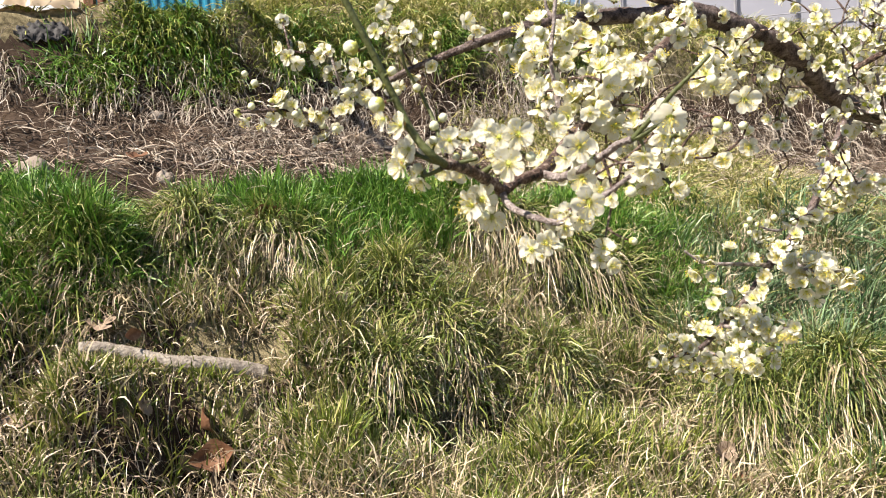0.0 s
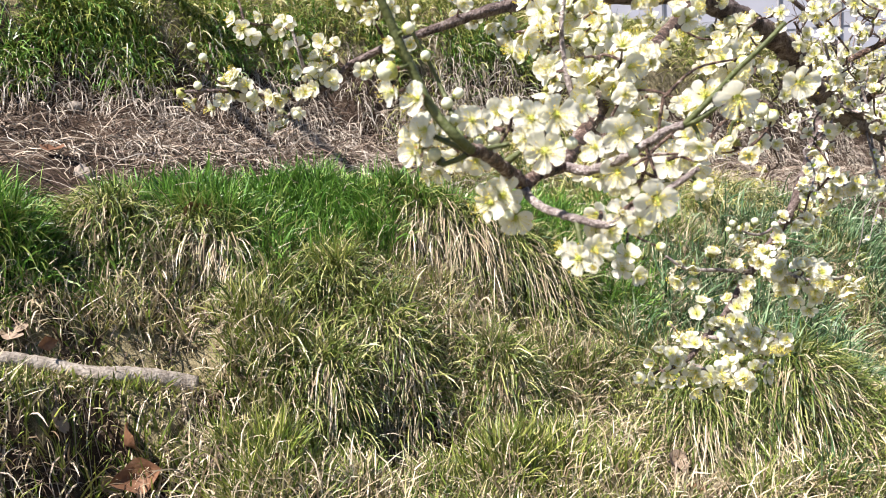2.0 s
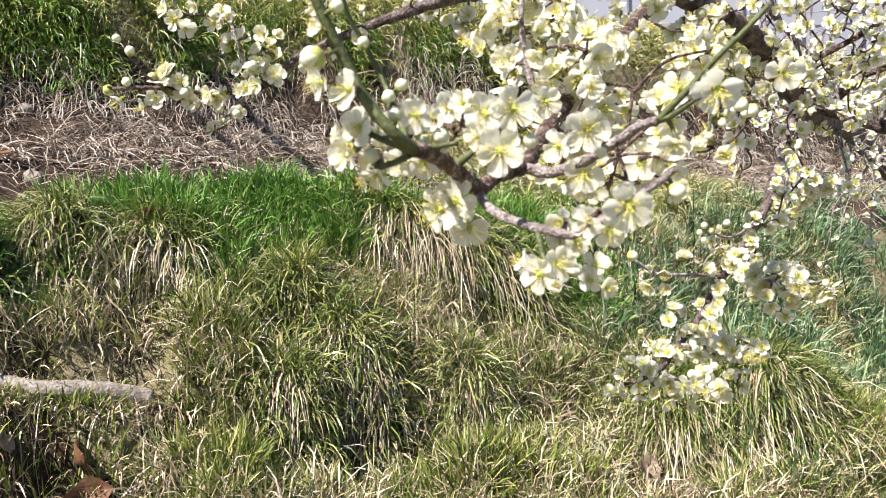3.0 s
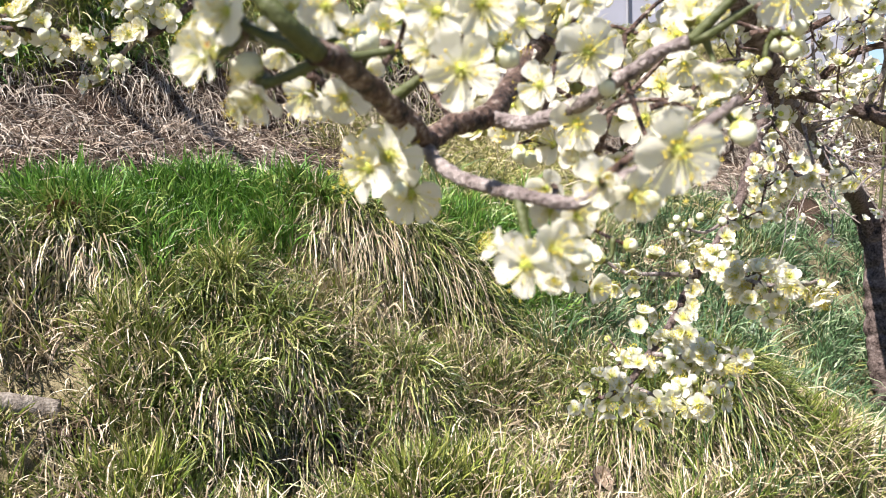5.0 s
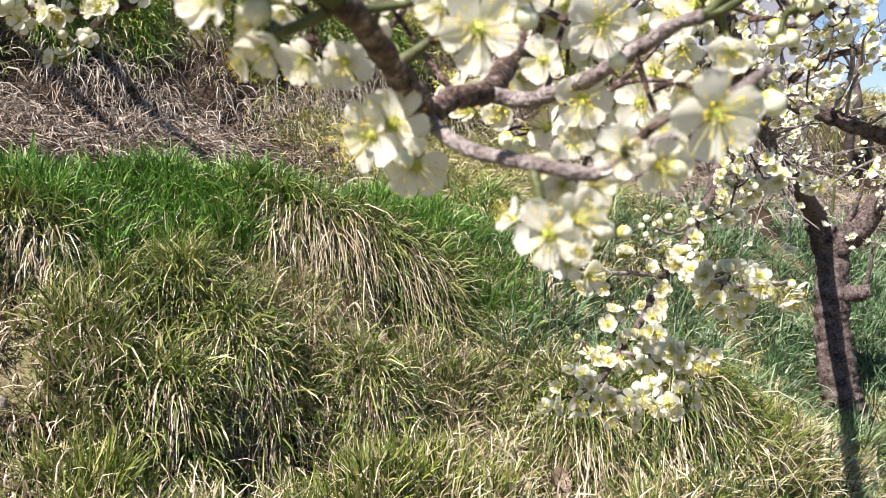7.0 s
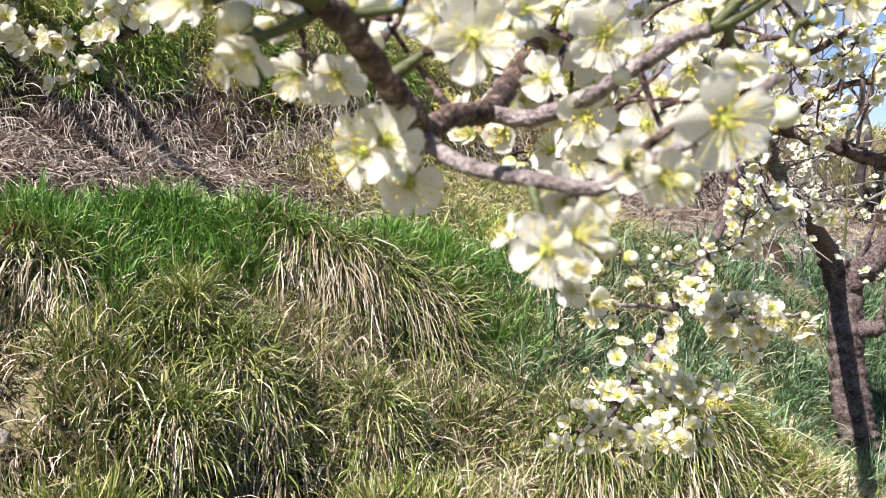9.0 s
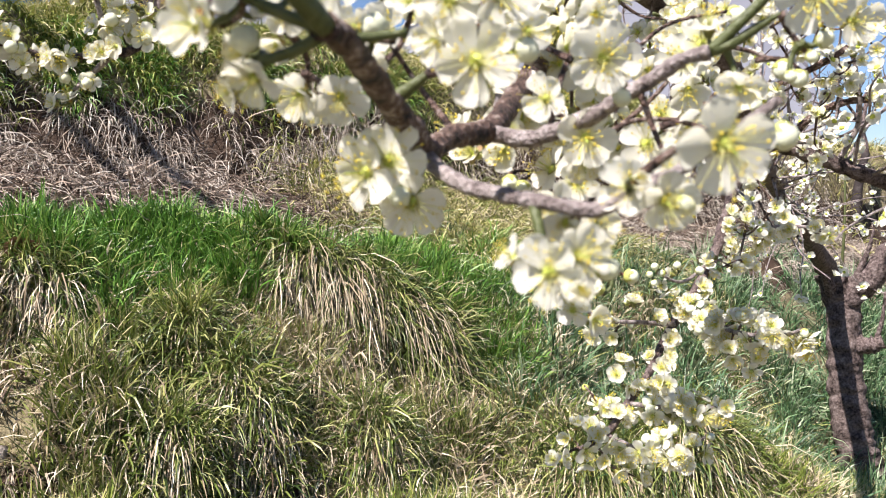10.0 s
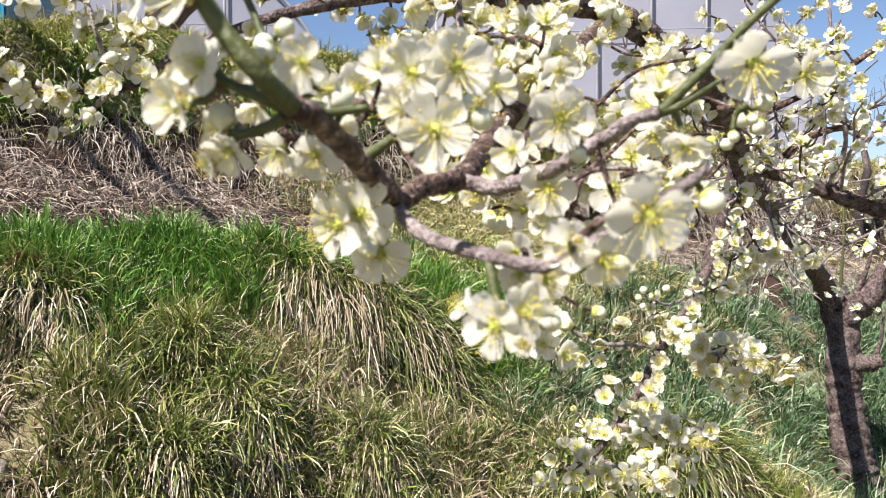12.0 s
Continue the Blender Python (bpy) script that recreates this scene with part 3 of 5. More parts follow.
tufts("fresh_grass", FRESH, sow(175, w_fresh, 27, (-0.5, 2.2), (0.8, 2.0)), 34, 0.026, 0.095, 0.0038, 68, 0.22, 0.25, 27, "fresh upright yellow-green grass beside the log")
tufts("mixed_grass", OLIVE, sow(500, w_olive, 3, (-0.7, 2.6), (0.8, 2.0)), 42, 0.032, 0.072, 0.0032, 56, 0.1, 0.4, 3, "yellow-green grass with faded tips on the bank", 0.01, 0.5, 0.035)
tufts("scattered_straw", STRAW, sow(560, w_olive, 53, (-0.7, 2.4), (0.8, 1.98)), 32, 0.04, 0.085, 0.0030, 34, 0.1, 0.4, 53, "pale dry blades lying every way among the green", 0.08, 0.6, 0.04)
tufts("top_grass", YELLOW, sow(300, w_top, 8, (-0.6, 5.5), (3.02, 3.6)), 42, 0.045, 0.11, 0.0042, 46, 0.7, 0.7, 8, "yellow-green grass along the top of the bank", 0.03)
tufts("terrace_grass", FRESH, sow(210, w_top, 88, (-0.2, 4.5), (3.02, 3.6)), 42, 0.045, 0.10, 0.0042, 48, 0.7, 0.7, 88, "bright green grass along the top of the bank", 0.03)
tufts("yellow_grass", YELLOW, sow(310, w_yellow, 9, (1.2, 4.2), (2.0, 3.0)), 42, 0.05, 0.14, 0.0036, 50, 0.8, 0.7, 9, "yellowing grass on the slope behind the branches", 0.03)
tufts("slope_grass", FRESH, sow(170, w_yellow, 99, (1.2, 4.2), (2.0, 3.0)), 40, 0.05, 0.12, 0.0036, 48, 0.7, 0.7, 99, "green blades among the yellowing grass of the slope", 0.03)
tufts("slope_straw", STRAW, sow(140, w_yellow, 10, (1.2, 4.2), (2.0, 3.0)), 36, 0.05, 0.15, 0.0030, 35, 1.0, 0.9, 10, "pale dry straw on the slope behind the branches", 0.03)
tufts("dead_grass_skirt", PALE_STEM, sow(300, w_skirt, 5, (-0.7, 6.5), (2.0, 3.2)), 56, 0.04, 0.16, 0.0028, 28, 1.1, 1.4, 5, "grey-brown dead grass below the upper lip", 0.03, 0.7, 0.12)
tufts("dead_stems", LITTER, sow(1400, w_bare, 6, (-0.7, 8.0), (1.9, 3.2)), 10, 0.05, 0.16, 0.0032, 20, 0.35, 0.3, 6, "dead stems and roots lying on bare soil", 0.022, 0.5, 0.42)
tufts("pale_stems", PALE_STEM, sow(620, w_bare, 66, (-0.7, 8.0), (1.9, 3.2)), 7, 0.05, 0.17, 0.0032, 22, 0.4, 0.4, 66, "pale dry stems curling on the bare slope", 0.028, 0.5, 0.42)
tufts("hollow_litter", LITTER, sow(260, w_hollow, 16, (-0.7, 1.8), (1.2, 2.2)), 14, 0.04, 0.09, 0.0034, 30, 0.8, 0.8, 16, "brown dead stems in the hollows of the bank", 0.02, 0.8, 0.15)
tufts("hollow_straw", STRAW, sow(150, w_hollow, 17, (-0.7, 1.8), (1.2, 2.2)), 16, 0.035, 0.10, 0.0033, 34, 0.6, 0.8, 17, "broken straw fallen into the hollows of the bank", 0.03, 0.8, 0.12)
tufts("far_grass", YELLOW, sow(260, w_far, 19, (5.0, 12.0), (1.4, 4.0)), 30, 0.08, 0.18, 0.0075, 55, 0.7, 0.4, 19, "yellowing grass far along the bank")


# ---- the plum tree ----
tree = thing("plum_tree", "old plum tree in white blossom with dark bark", "tree", (1.42, 2.95, 0.62))
TREE_INV = Matrix.Translation(-Vector(tree.location))
stem_count = 0


SPURS = []
STEM_POINTS = []


def grow(name, kind, radii, points, dress=None):
    """One stem of the tree with knots; dress: spacing of its flowering spurs, flowers a spur, their width, how they are built, from and to along the stem."""
    global stem_count
    stem_count += 1
    thick = max(radii)
    sides = 30 if thick > 0.06 else 18 if thick > 0.03 else 12 if thick > 0.006 else 9
    per = 20 if thick > 0.06 else 8 if thick > 0.006 else 6
    verts, faces = tube(points, radii, sides, 0.2 if thick > 0.06 else 0.25 if kind == "bark" else 0.06, 0.05 if kind == "green" or thick > 0.06 else 0.34, per, stem_count)
    mat = TRUNK if thick > 0.06 else GREEN if kind == "green" else BARK if thick > 0.007 else BROWN_BARK if thick > 0.0035 else TWIG
    verts = [TREE_INV @ v for v in verts]
    STEM_POINTS.extend(spline(points, 14))
    if dress:
        SPURS.append((points, radii, dress))
    return piece(name, mesh_of(name, verts, faces, mat), tree, None, "smooth green young shoot" if kind == "green" else "broken dead stub" if name == "stub" else "")


def petal_mesh(seed, ru=9, rv=7):
    """A broad, round-ended petal with a narrow claw, slightly cupped and wavy, of unit length, rooted at the origin, pointing along x."""
    rng = random.Random(seed)
    verts, faces = [], []
    plump = rng.uniform(0.92, 1.08)
    for i in range(ru):
        u = i / (ru - 1) if i < ru - 2 else (0.93 if i == ru - 2 else 0.993)
        x = 0.04 + 0.96 * u
        half = 0.56 * plump * (u + 0.02) ** 0.85 * max(0.0, 1 - u**5) ** 0.5 + 0.02
        for j in range(rv):
            v = 2 * j / (rv - 1) - 1
            cup = 0.85 * (v * half) ** 2 + 0.20 * u * u - 0.12 * u
            ripple = 0.035 * u * math.sin(3.4 * v + 2.1 * seed) + rng.uniform(-0.008, 0.008)
            notch = -0.03 * math.exp(-((v / 0.25) ** 2)) * u**6
            verts.append((x + notch - 0.05 * u**3 * v * v, v * half, cup + ripple))
    for i in range(ru - 1):
        for j in range(rv - 1):
            a = i * rv + j
            faces.append((a, a + 1, a + rv + 1, a + rv))
    return mesh_of("petal", verts, faces, PETAL)


def corolla_mesh(opened, seed, sources):
    """Five petals of a small blossom in one mesh."""
    rng = random.Random(seed)
    verts, faces = [], []
    src = sources[seed % len(sources)]
    for k in range(5):
        m = petal_pose(k, opened, rng)
        base = len(verts)
        verts += [m @ v.co for v in src.vertices]
        faces += [tuple(base + i for i in p.vertices) for p in src.polygons]
    return mesh_of("corolla", verts, faces, PETAL)


def petal_pose(k, opened, rng):
    tilt = -(1 - opened) * 62 - rng.uniform(-10, 14)
    s = 0.5 * rng.uniform(0.92, 1.08)
    turn = Euler((radians(rng.uniform(-14, 14)), radians(tilt), 0)).to_matrix().to_4x4()
    return pose(0, 0, 0.012 * (k % 2), 0, 0, 72 * k + rng.uniform(-7, 7)) @ turn @ Matrix.Diagonal((s, s, s, 1))


def stamen_mesh(count, seed, spread, stout=1.0):
    """Thin filaments with yellow anthers, spraying out of the heart."""
    rng = random.Random(seed)
    verts, faces, mats = [], [], []
    for _ in range(count):
        a, lean = rng.uniform(0, 6.283), rng.uniform(0.1, 1.0) ** 0.7 * spread
        d = Vector((math.cos(a) * math.sin(lean), math.sin(a) * math.sin(lean), math.cos(lean)))
        L = rng.uniform(0.28, 0.52)
        side = d.orthogonal().normalized() * 0.0038 * stout
        up = d.cross(side)
        curl = Vector((rng.uniform(-1, 1), rng.uniform(-1, 1), rng.uniform(0, 1))) * 0.05
        b = len(verts)
        for t in (0.03, L * 0.55, L):
            c = d * t + curl * (t / L) ** 2
            verts += [c + side, c - side * 0.5 + up * 0.87, c - side * 0.5 - up * 0.87]
        for q in (0, 3):
            for k in range(3):
                faces.append((b + q + k, b + q + (k + 1) % 3, b + q + 3 + (k + 1) % 3, b + q + 3 + k))
                mats.append(0)
        tip, b, r = d * (L + 0.012) + curl, len(verts), rng.uniform(0.014, 0.022) * stout
        verts += [tip + Vector(v) * r for v in ((1, 0, 0), (-1, 0, 0), (0, 1, 0), (0, -1, 0), (0, 0, 1), (0, 0, -1))]
        for f in ((0, 2, 4), (2, 1, 4), (1, 3, 4), (3, 0, 4), (2, 0, 5), (1, 2, 5), (3, 1, 5), (0, 3, 5)):
            faces.append(tuple(b + k for k in f))
            mats.append(1)
    me = mesh_of("stamen_tuft", verts, faces, FILAMENT)
    me.materials.append(ANTHER)
    me.polygons.foreach_set("material_index", mats)
    return me


def lathe(rings, sides, mat, name):
    """A body turned round z from pairs of height and radius."""
    verts, faces = [], []
    for z, r in rings:
        verts += [(r * math.cos(6.2832 * k / sides), r * math.sin(6.2832 * k / sides), z) for k in range(sides)]
    for i in range(len(rings) - 1):
        for k in range(sides):
            a, b = i * sides + k, i * sides + (k + 1) % sides
            faces.append((a, b, b + sides, a + sides))
    faces.append(tuple(reversed(range(sides))))
    faces.append(tuple(range((len(rings) - 1) * sides, len(rings) * sides)))
    return verts, faces


def calyx_mesh():
    """The green cup behind the petals with five rounded sepals and a yellow heart in front, on a short stalk."""
    verts, faces = lathe([(-0.24, 0.03), (-0.18, 0.035), (-0.15, 0.07), (-0.07, 0.11), (0.0, 0.125), (0.012, 0.10)], 10, SEPAL, "calyx")
    mats = [0] * len(faces)
    for k in range(5):
        a = 2 * math.pi * (k + 0.5) / 5
        ca, sa = math.cos(a), math.sin(a)
        b = len(verts)
        for u, half, z in ((0.10, 0.055, -0.03), (0.15, 0.07, -0.045), (0.19, 0.05, -0.05), (0.21, 0.015, -0.045)):
            for v in (-1, 1):
                verts.append((u * ca - v * half * sa, u * sa + v * half * ca, z))
        for i in range(3):
            faces.append((b + 2 * i, b + 2 * i + 1, b + 2 * i + 3, b + 2 * i + 2))
            mats.append(0)
    b = len(verts)
    hv, hf = lathe([(0.02, 0.085), (0.035, 0.07), (0.045, 0.03), (0.16, 0.012), (0.34, 0.010)], 8, HEART, "heart")
    verts += hv
    faces += [tuple(b + i for i in f) for f in hf]
    mats += [1] * len(hf)
    me = mesh_of("blossom", verts, faces, SEPAL)
    me.materials.append(HEART)
    me.polygons.foreach_set("material_index", mats)
    return me


def bud_mesh():
    """A round white bud with overlapping petals in a green cup and a red-brown scale at its foot."""
    verts, faces = [], []
    rings = 9
    sides = 15
    for i in range(rings):
        a = math.pi * i / (rings - 1)
        for k in range(sides):
            f = 2 * math.pi * k / sides
            fold = 1 + 0.06 * ((k % 3) - 1) * math.sin(a) ** 2
            r = 0.5 * math.sin(a) * fold + 0.001
            verts.append((r * math.cos(f + 0.35 * i / rings), r * math.sin(f + 0.35 * i / rings), 0.47 - 0.5 * math.cos(a) * 1.04))
    for i in range(rings - 1):
        for k in range(sides):
            p, q = i * sides + k, i * sides + (k + 1) % sides
            faces.append((p, q, q + sides, p + sides))
    mats = [0] * len(faces)
    for ring_set, idx in (([(-0.10, 0.10), (-0.02, 0.31), (0.12, 0.46), (0.28, 0.512), (0.36, 0.50)], 1), ([(-0.24, 0.08), (-0.19, 0.13), (-0.12, 0.14), (-0.06, 0.09)], 2)):
        b = len(verts)
        cv, cf = lathe(ring_set, 10, SEPAL, "cup")
        if idx == 1:
            cv = [(x, y, z + (0.16 * math.cos(5 * math.atan2(y, x)) if z > 0.2 else 0)) for x, y, z in cv]
        verts += cv
        faces += [tuple(b + i for i in f) for f in cf]
        mats += [idx] * len(cf)
    me = mesh_of("bud", verts, faces, BUD_PETAL)
    me.materials.append(CUP)
    me.materials.append(SCALE)
    me.polygons.foreach_set("material_index", mats)
    return me


PETALS = [petal_mesh(s) for s in range(4)]
STAMENS = [stamen_mesh(36, s, sp) for s, sp in ((1, 1.15), (2, 0.95), (3, 0.8), (4, 0.4))]
FEW_STAMENS = [stamen_mesh(22, s, 0.75, 1.3) for s in (5, 6)]
CALYX = calyx_mesh()
COARSE = [petal_mesh(s, 6, 4) for s in range(3)]
FAR_COROLLAS = [corolla_mesh(o, s, COARSE) for s, o in enumerate((0.95, 0.8, 0.6, 0.45, 0.3))]
COROLLAS = [corolla_mesh(o, s, [petal_mesh(q, 7, 5) for q in range(4)]) for s, o in enumerate((0.95, 0.85, 0.75, 0.6, 0.45, 0.3))]
BUD = bud_mesh()
bloom_rng = random.Random(17)


def facing(place, way, mm):
    turn = Vector(way).to_track_quat("Z", "Y").to_matrix().to_4x4()
    s = mm / 1000
    return TREE_INV @ Matrix.Translation(place) @ turn @ pose(0, 0, 0, 0, 0, bloom_rng.uniform(0, 360)) @ Matrix.Diagonal((s, s, s, 1))


def stalk(place, way, mm, parent_name="stalk"):
    """A short stalk from the foot of a flower to the nearest wood."""
    foot = Vector(place) - Vector(way).normalized() * mm * 0.0002
    wood = min(STEM_POINTS, key=lambda q: (q - foot).length_squared)
    gap = (wood - foot).length
    if 0.003 < gap < 0.07:
        bow = foot.lerp(wood, 0.45) - Vector(way).normalized() * gap * 0.2
        v, f = tube([foot, bow, wood], [0.0007, 0.0009, 0.0014], 6, 0.1, 0.2, 4, 3)
        STEM_POINTS.extend(foot.lerp(wood, k) for k in (0.25, 0.5, 0.75))
        piece(parent_name, mesh_of("stalk", [TREE_INV @ p for p in v], f, GREEN if gap < 0.012 else BROWN_BARK), tree)


def blossom(place, mm, way, opened, fine, stalked=False):
    flower = piece("blossom", CALYX, tree, facing(place, way, mm))
    if stalked:
        stalk(place, way, mm)
    if fine:
        pick = bloom_rng.randrange(4)
        for k in range(5):
            piece("petal", PETALS[(pick + k) % 4], flower, petal_pose(k, opened, bloom_rng))
        piece("stamen_tuft", STAMENS[3 if opened < 0.35 else bloom_rng.randrange(3)], flower)
    else:
        piece("corolla", COROLLAS[bloom_rng.choice((0, 1, 1, 2, 2, 3, 3, 4, 5))], flower)
        piece("stamen_tuft", bloom_rng.choice(FEW_STAMENS), flower)


def bloom_rows(rows):
    for x, y, z, mm, fx, fy, fz, opened in rows:
        blossom((x, y, z), mm, (fx, fy, fz), opened, True, True)


def any_way():
    return Vector((bloom_rng.gauss(-0.1, 0.6), bloom_rng.gauss(-0.6, 0.6), bloom_rng.gauss(0.1, 0.6))).normalized()


def bloom_spray(rows, fine, company=0.0):
    """Single blossoms at given places, each with more from the same spur beside it."""
    for x, y, z, mm in rows:
        way = any_way()
        blossom((x, y, z), mm, way, bloom_rng.uniform(0.5, 0.95), fine, True)
        for _ in range(int(company + bloom_rng.random())):
            side = any_way()
            side = (side - way * side.dot(way) * 0.6).normalized()
            place = Vector((x, y, z)) + side * mm * 0.00062 - way * mm * 0.0002
            blossom(place, mm * bloom_rng.uniform(0.8, 1.05), (side + way * 0.5).normalized(), 0.8, False, True)


def bud_rows(rows):
    for x, y, z, mm, fx, fy, fz in rows:
        piece("bud", BUD, tree, facing((x, y, z), (fx, fy, fz), mm))
        stalk((x, y, z), (fx, fy, fz), mm)


def bud_spray(rows):
    for x, y, z, mm in rows:
        way = any_way() - Vector((0, 0, 0.3))
        piece("bud", BUD, tree, facing((x, y, z), way, mm))
        stalk((x, y, z), way, mm)


FAR = ([], [], [])


def far_flower(place, mm, way):
    """A blossom of the distant crown, joined to the others there."""
    m = Matrix.Translation(tree.location) @ facing(place, way, mm)
    verts, faces, mats = FAR
    for src, idx in ((bloom_rng.choice(FAR_COROLLAS), 0), (HEART_DOT, 1)):
        b = len(verts)
        verts += [m @ v.co for v in src.vertices]
        faces += [tuple(b + i for i in p.vertices) for p in src.polygons]
        mats += [idx] * len(src.polygons)


FAR_TWIGS = ([], [])


def far_twig(root, way, length, count, mm):
    """A thin twig of the crown with blossoms and buds along it."""
    pts = [root]
    for _ in range(4):
        way = (way + Vector([bloom_rng.gauss(0, 0.22) for _ in range(3)])).normalized()
        pts.append(pts[-1] + way * length / 4)
    v, f = tube(pts, [0.0022, 0.0009], 5, 0.1, 0.2, 3, len(FAR_TWIGS[0]))
    b = len(FAR_TWIGS[0])
    FAR_TWIGS[0].extend(v)
    FAR_TWIGS[1].extend(tuple(b + i for i in q) for q in f)
    for p in pts[1:]:
        for _ in range(bloom_rng.choice((1, 1, 2, 3)) if count > 3 else 1):
            side = any_way()
            far_flower(p + side * 0.008, mm * bloom_rng.choice((0.45, 1.0, 1.15, 1.3)), side)


def flower_spurs():
    """Flowers and buds in small bunches along the stems."""
    for points, radii, (gap, count, mm, mode, start, stop) in SPURS:
        pts = spline(points, 8)
        lengths = [0.0]
        for a, b in zip(pts, pts[1:]):
            lengths.append(lengths[-1] + (b - a).length)
        d = start * lengths[-1] + gap * 0.5
        while d < stop * lengths[-1]:
            k = max(i for i in range(len(pts)) if lengths[i] <= d)
            r = float(np.interp(d / lengths[-1], np.linspace(0, 1, len(radii)), radii))
            axis_way = (pts[min(k + 1, len(pts) - 1)] - pts[max(k - 1, 0)]).normalized()
            reach = 0.012
            hub = any_way()
            hub = (hub - axis_way * hub.dot(axis_way) * 0.7).normalized()
            if mode == "far" and r > 0.006:
                far_twig(pts[k], (hub + Vector((0, -0.2, bloom_rng.uniform(-0.5, 1.0)))).normalized(), bloom_rng.uniform(0.08, 0.34), count, mm)
                d += gap * bloom_rng.uniform(0.6, 1.4)
                continue
            core = pts[k] + hub * (r + bloom_rng.random() * reach)
            for _ in range(max(1, round(count * bloom_rng.uniform(0.5, 1.4)))):
                way = (hub + any_way() * 0.9).normalized()
                size = mm * bloom_rng.uniform(0.85, 1.12)
                place = core + way * size * 0.00042 + Vector([bloom_rng.gauss(0, 0.05 * reach) for _ in range(3)])
                if bloom_rng.random() < 0.22:
                    if mode != "far":
                        piece("bud", BUD, tree, facing(place, way, size * 0.42))
                elif mode == "far":
                    far_flower(place, size, way)
                else:
                    blossom(place, size, way, bloom_rng.uniform(0.55, 0.95), mode == "fine")
            d += gap * bloom_rng.uniform(0.6, 1.4)


HEART_DOT = mesh_of("heart_dot", *lathe([(0.0, 0.12), (0.10, 0.16), (0.2, 0.03)], 6, HEART, "heart"), HEART)
grow("limb", "bark", [0.0014, 0.0016, 0.0018, 0.0021, 0.0024, 0.0027, 0.003, 0.0035, 0.0044, 0.0056, 0.0072, 0.0085, 0.0100, 0.0108, 0.011, 0.0112, 0.0115, 0.0125, 0.015, 0.019, 0.025, 0.034], [(-0.297, 0.491, 1.586), (-0.271, 0.501, 1.586), (-0.25, 0.511, 1.584), (-0.234, 0.526, 1.581), (-0.197, 0.536, 1.584), (-0.183, 0.546, 1.594), (-0.162, 0.552, 1.61), (-0.099, 0.528, 1.626), (-0.055, 0.551, 1.642), (-0.012, 0.572, 1.653), (0.042, 0.607, 1.66), (0.102, 0.653, 1.664), (0.134, 0.682, 1.669), (0.186, 0.734, 1.657), (0.228, 0.785, 1.645), (0.267, 0.823, 1.624), (0.299, 0.879, 1.599), (0.342, 0.96, 1.577), (0.47, 1.271, 1.556), (0.767, 1.921, 1.521), (1.069, 2.518, 1.429), (1.406, 3.051, 1.245)], (0.03, 2, 17, "small", 0, 0.25))
grow("limb", "bark", [0.0098, 0.0075], [(0.378, 1.042, 1.567), (0.417, 0.991, 1.549), (0.452, 0.98, 1.532), (0.499, 0.969, 1.512), (0.609, 0.988, 1.485), (0.824, 1.069, 1.489)], (0.022, 4, 17, "far", 0, 1))
grow("branch", "bark", [0.0058, 0.0036], [(0.146, 0.689, 1.663), (0.097, 0.545, 1.611), (0.073, 0.491, 1.583), (0.056, 0.449, 1.566), (0.041, 0.408, 1.551), (0.027, 0.365, 1.532), (0.018, 0.334, 1.519), (0.011, 0.313, 1.513), (0, 0.293, 1.51), (-0.008, 0.276, 1.503)], (0.028, 3, 19, "fine", 0.12, 0.7))
grow("branch", "bark", [0.0031, 0.0021], [(0.013, 0.317, 1.513), (0.025, 0.308, 1.51), (0.032, 0.3, 1.511), (0.045, 0.29, 1.516), (0.053, 0.284, 1.521), (0.062, 0.279, 1.526), (0.068, 0.275, 1.53), (0.076, 0.273, 1.532)])
grow("shoot", "green", [0.0018, 0.0012], [(0.076, 0.273, 1.532), (0.083, 0.27, 1.539), (0.092, 0.267, 1.548), (0.101, 0.263, 1.558), (0.112, 0.26, 1.568), (0.123, 0.26, 1.579)])
grow("shoot", "green", [0.0018, 0.0016, 0.0014, 0.0005], [(0.076, 0.273, 1.532), (0.082, 0.271, 1.534), (0.09, 0.27, 1.539), (0.095, 0.268, 1.542)])
grow("branch", "bark", [0.0024, 0.0014], [(-0.008, 0.276, 1.503), (-0.004, 0.263, 1.498), (0.003, 0.253, 1.493), (0.013, 0.24, 1.49), (0.021, 0.23, 1.488), (0.033, 0.222, 1.486), (0.04, 0.221, 1.49), (0.05, 0.221, 1.494), (0.062, 0.22, 1.502), (0.075, 0.219, 1.511)])
grow("twig", "green", [0.0015, 0.0011], [(0.019, 0.232, 1.488), (0.02, 0.229, 1.482), (0.021, 0.227, 1.477), (0.022, 0.224, 1.474)])
grow("branch", "bark", [0.0037, 0.0028], [(-0.008, 0.276, 1.503), (-0.012, 0.265, 1.51), (-0.017, 0.25, 1.515), (-0.021, 0.228, 1.52), (-0.024, 0.207, 1.523), (-0.027, 0.196, 1.524)])
grow("shoot", "green", [0.0025, 0.0023, 0.0021, 0.0019], [(-0.027, 0.196, 1.524), (-0.0316, 0.188, 1.529), (-0.038, 0.187, 1.5365), (-0.0445, 0.188, 1.546), (-0.049, 0.189, 1.556), (-0.0546, 0.186, 1.570), (-0.059, 0.184, 1.5825), (-0.064, 0.181, 1.595), (-0.078, 0.175, 1.628)])
grow("shoot", "green", [0.0009, 0.0011, 0.0014], [(-0.0607, 0.24, 1.5963), (-0.0593, 0.245, 1.5844), (-0.0536, 0.25, 1.572), (-0.0464, 0.25, 1.5556), (-0.0398, 0.24, 1.5404), (-0.0334, 0.225, 1.5289)])
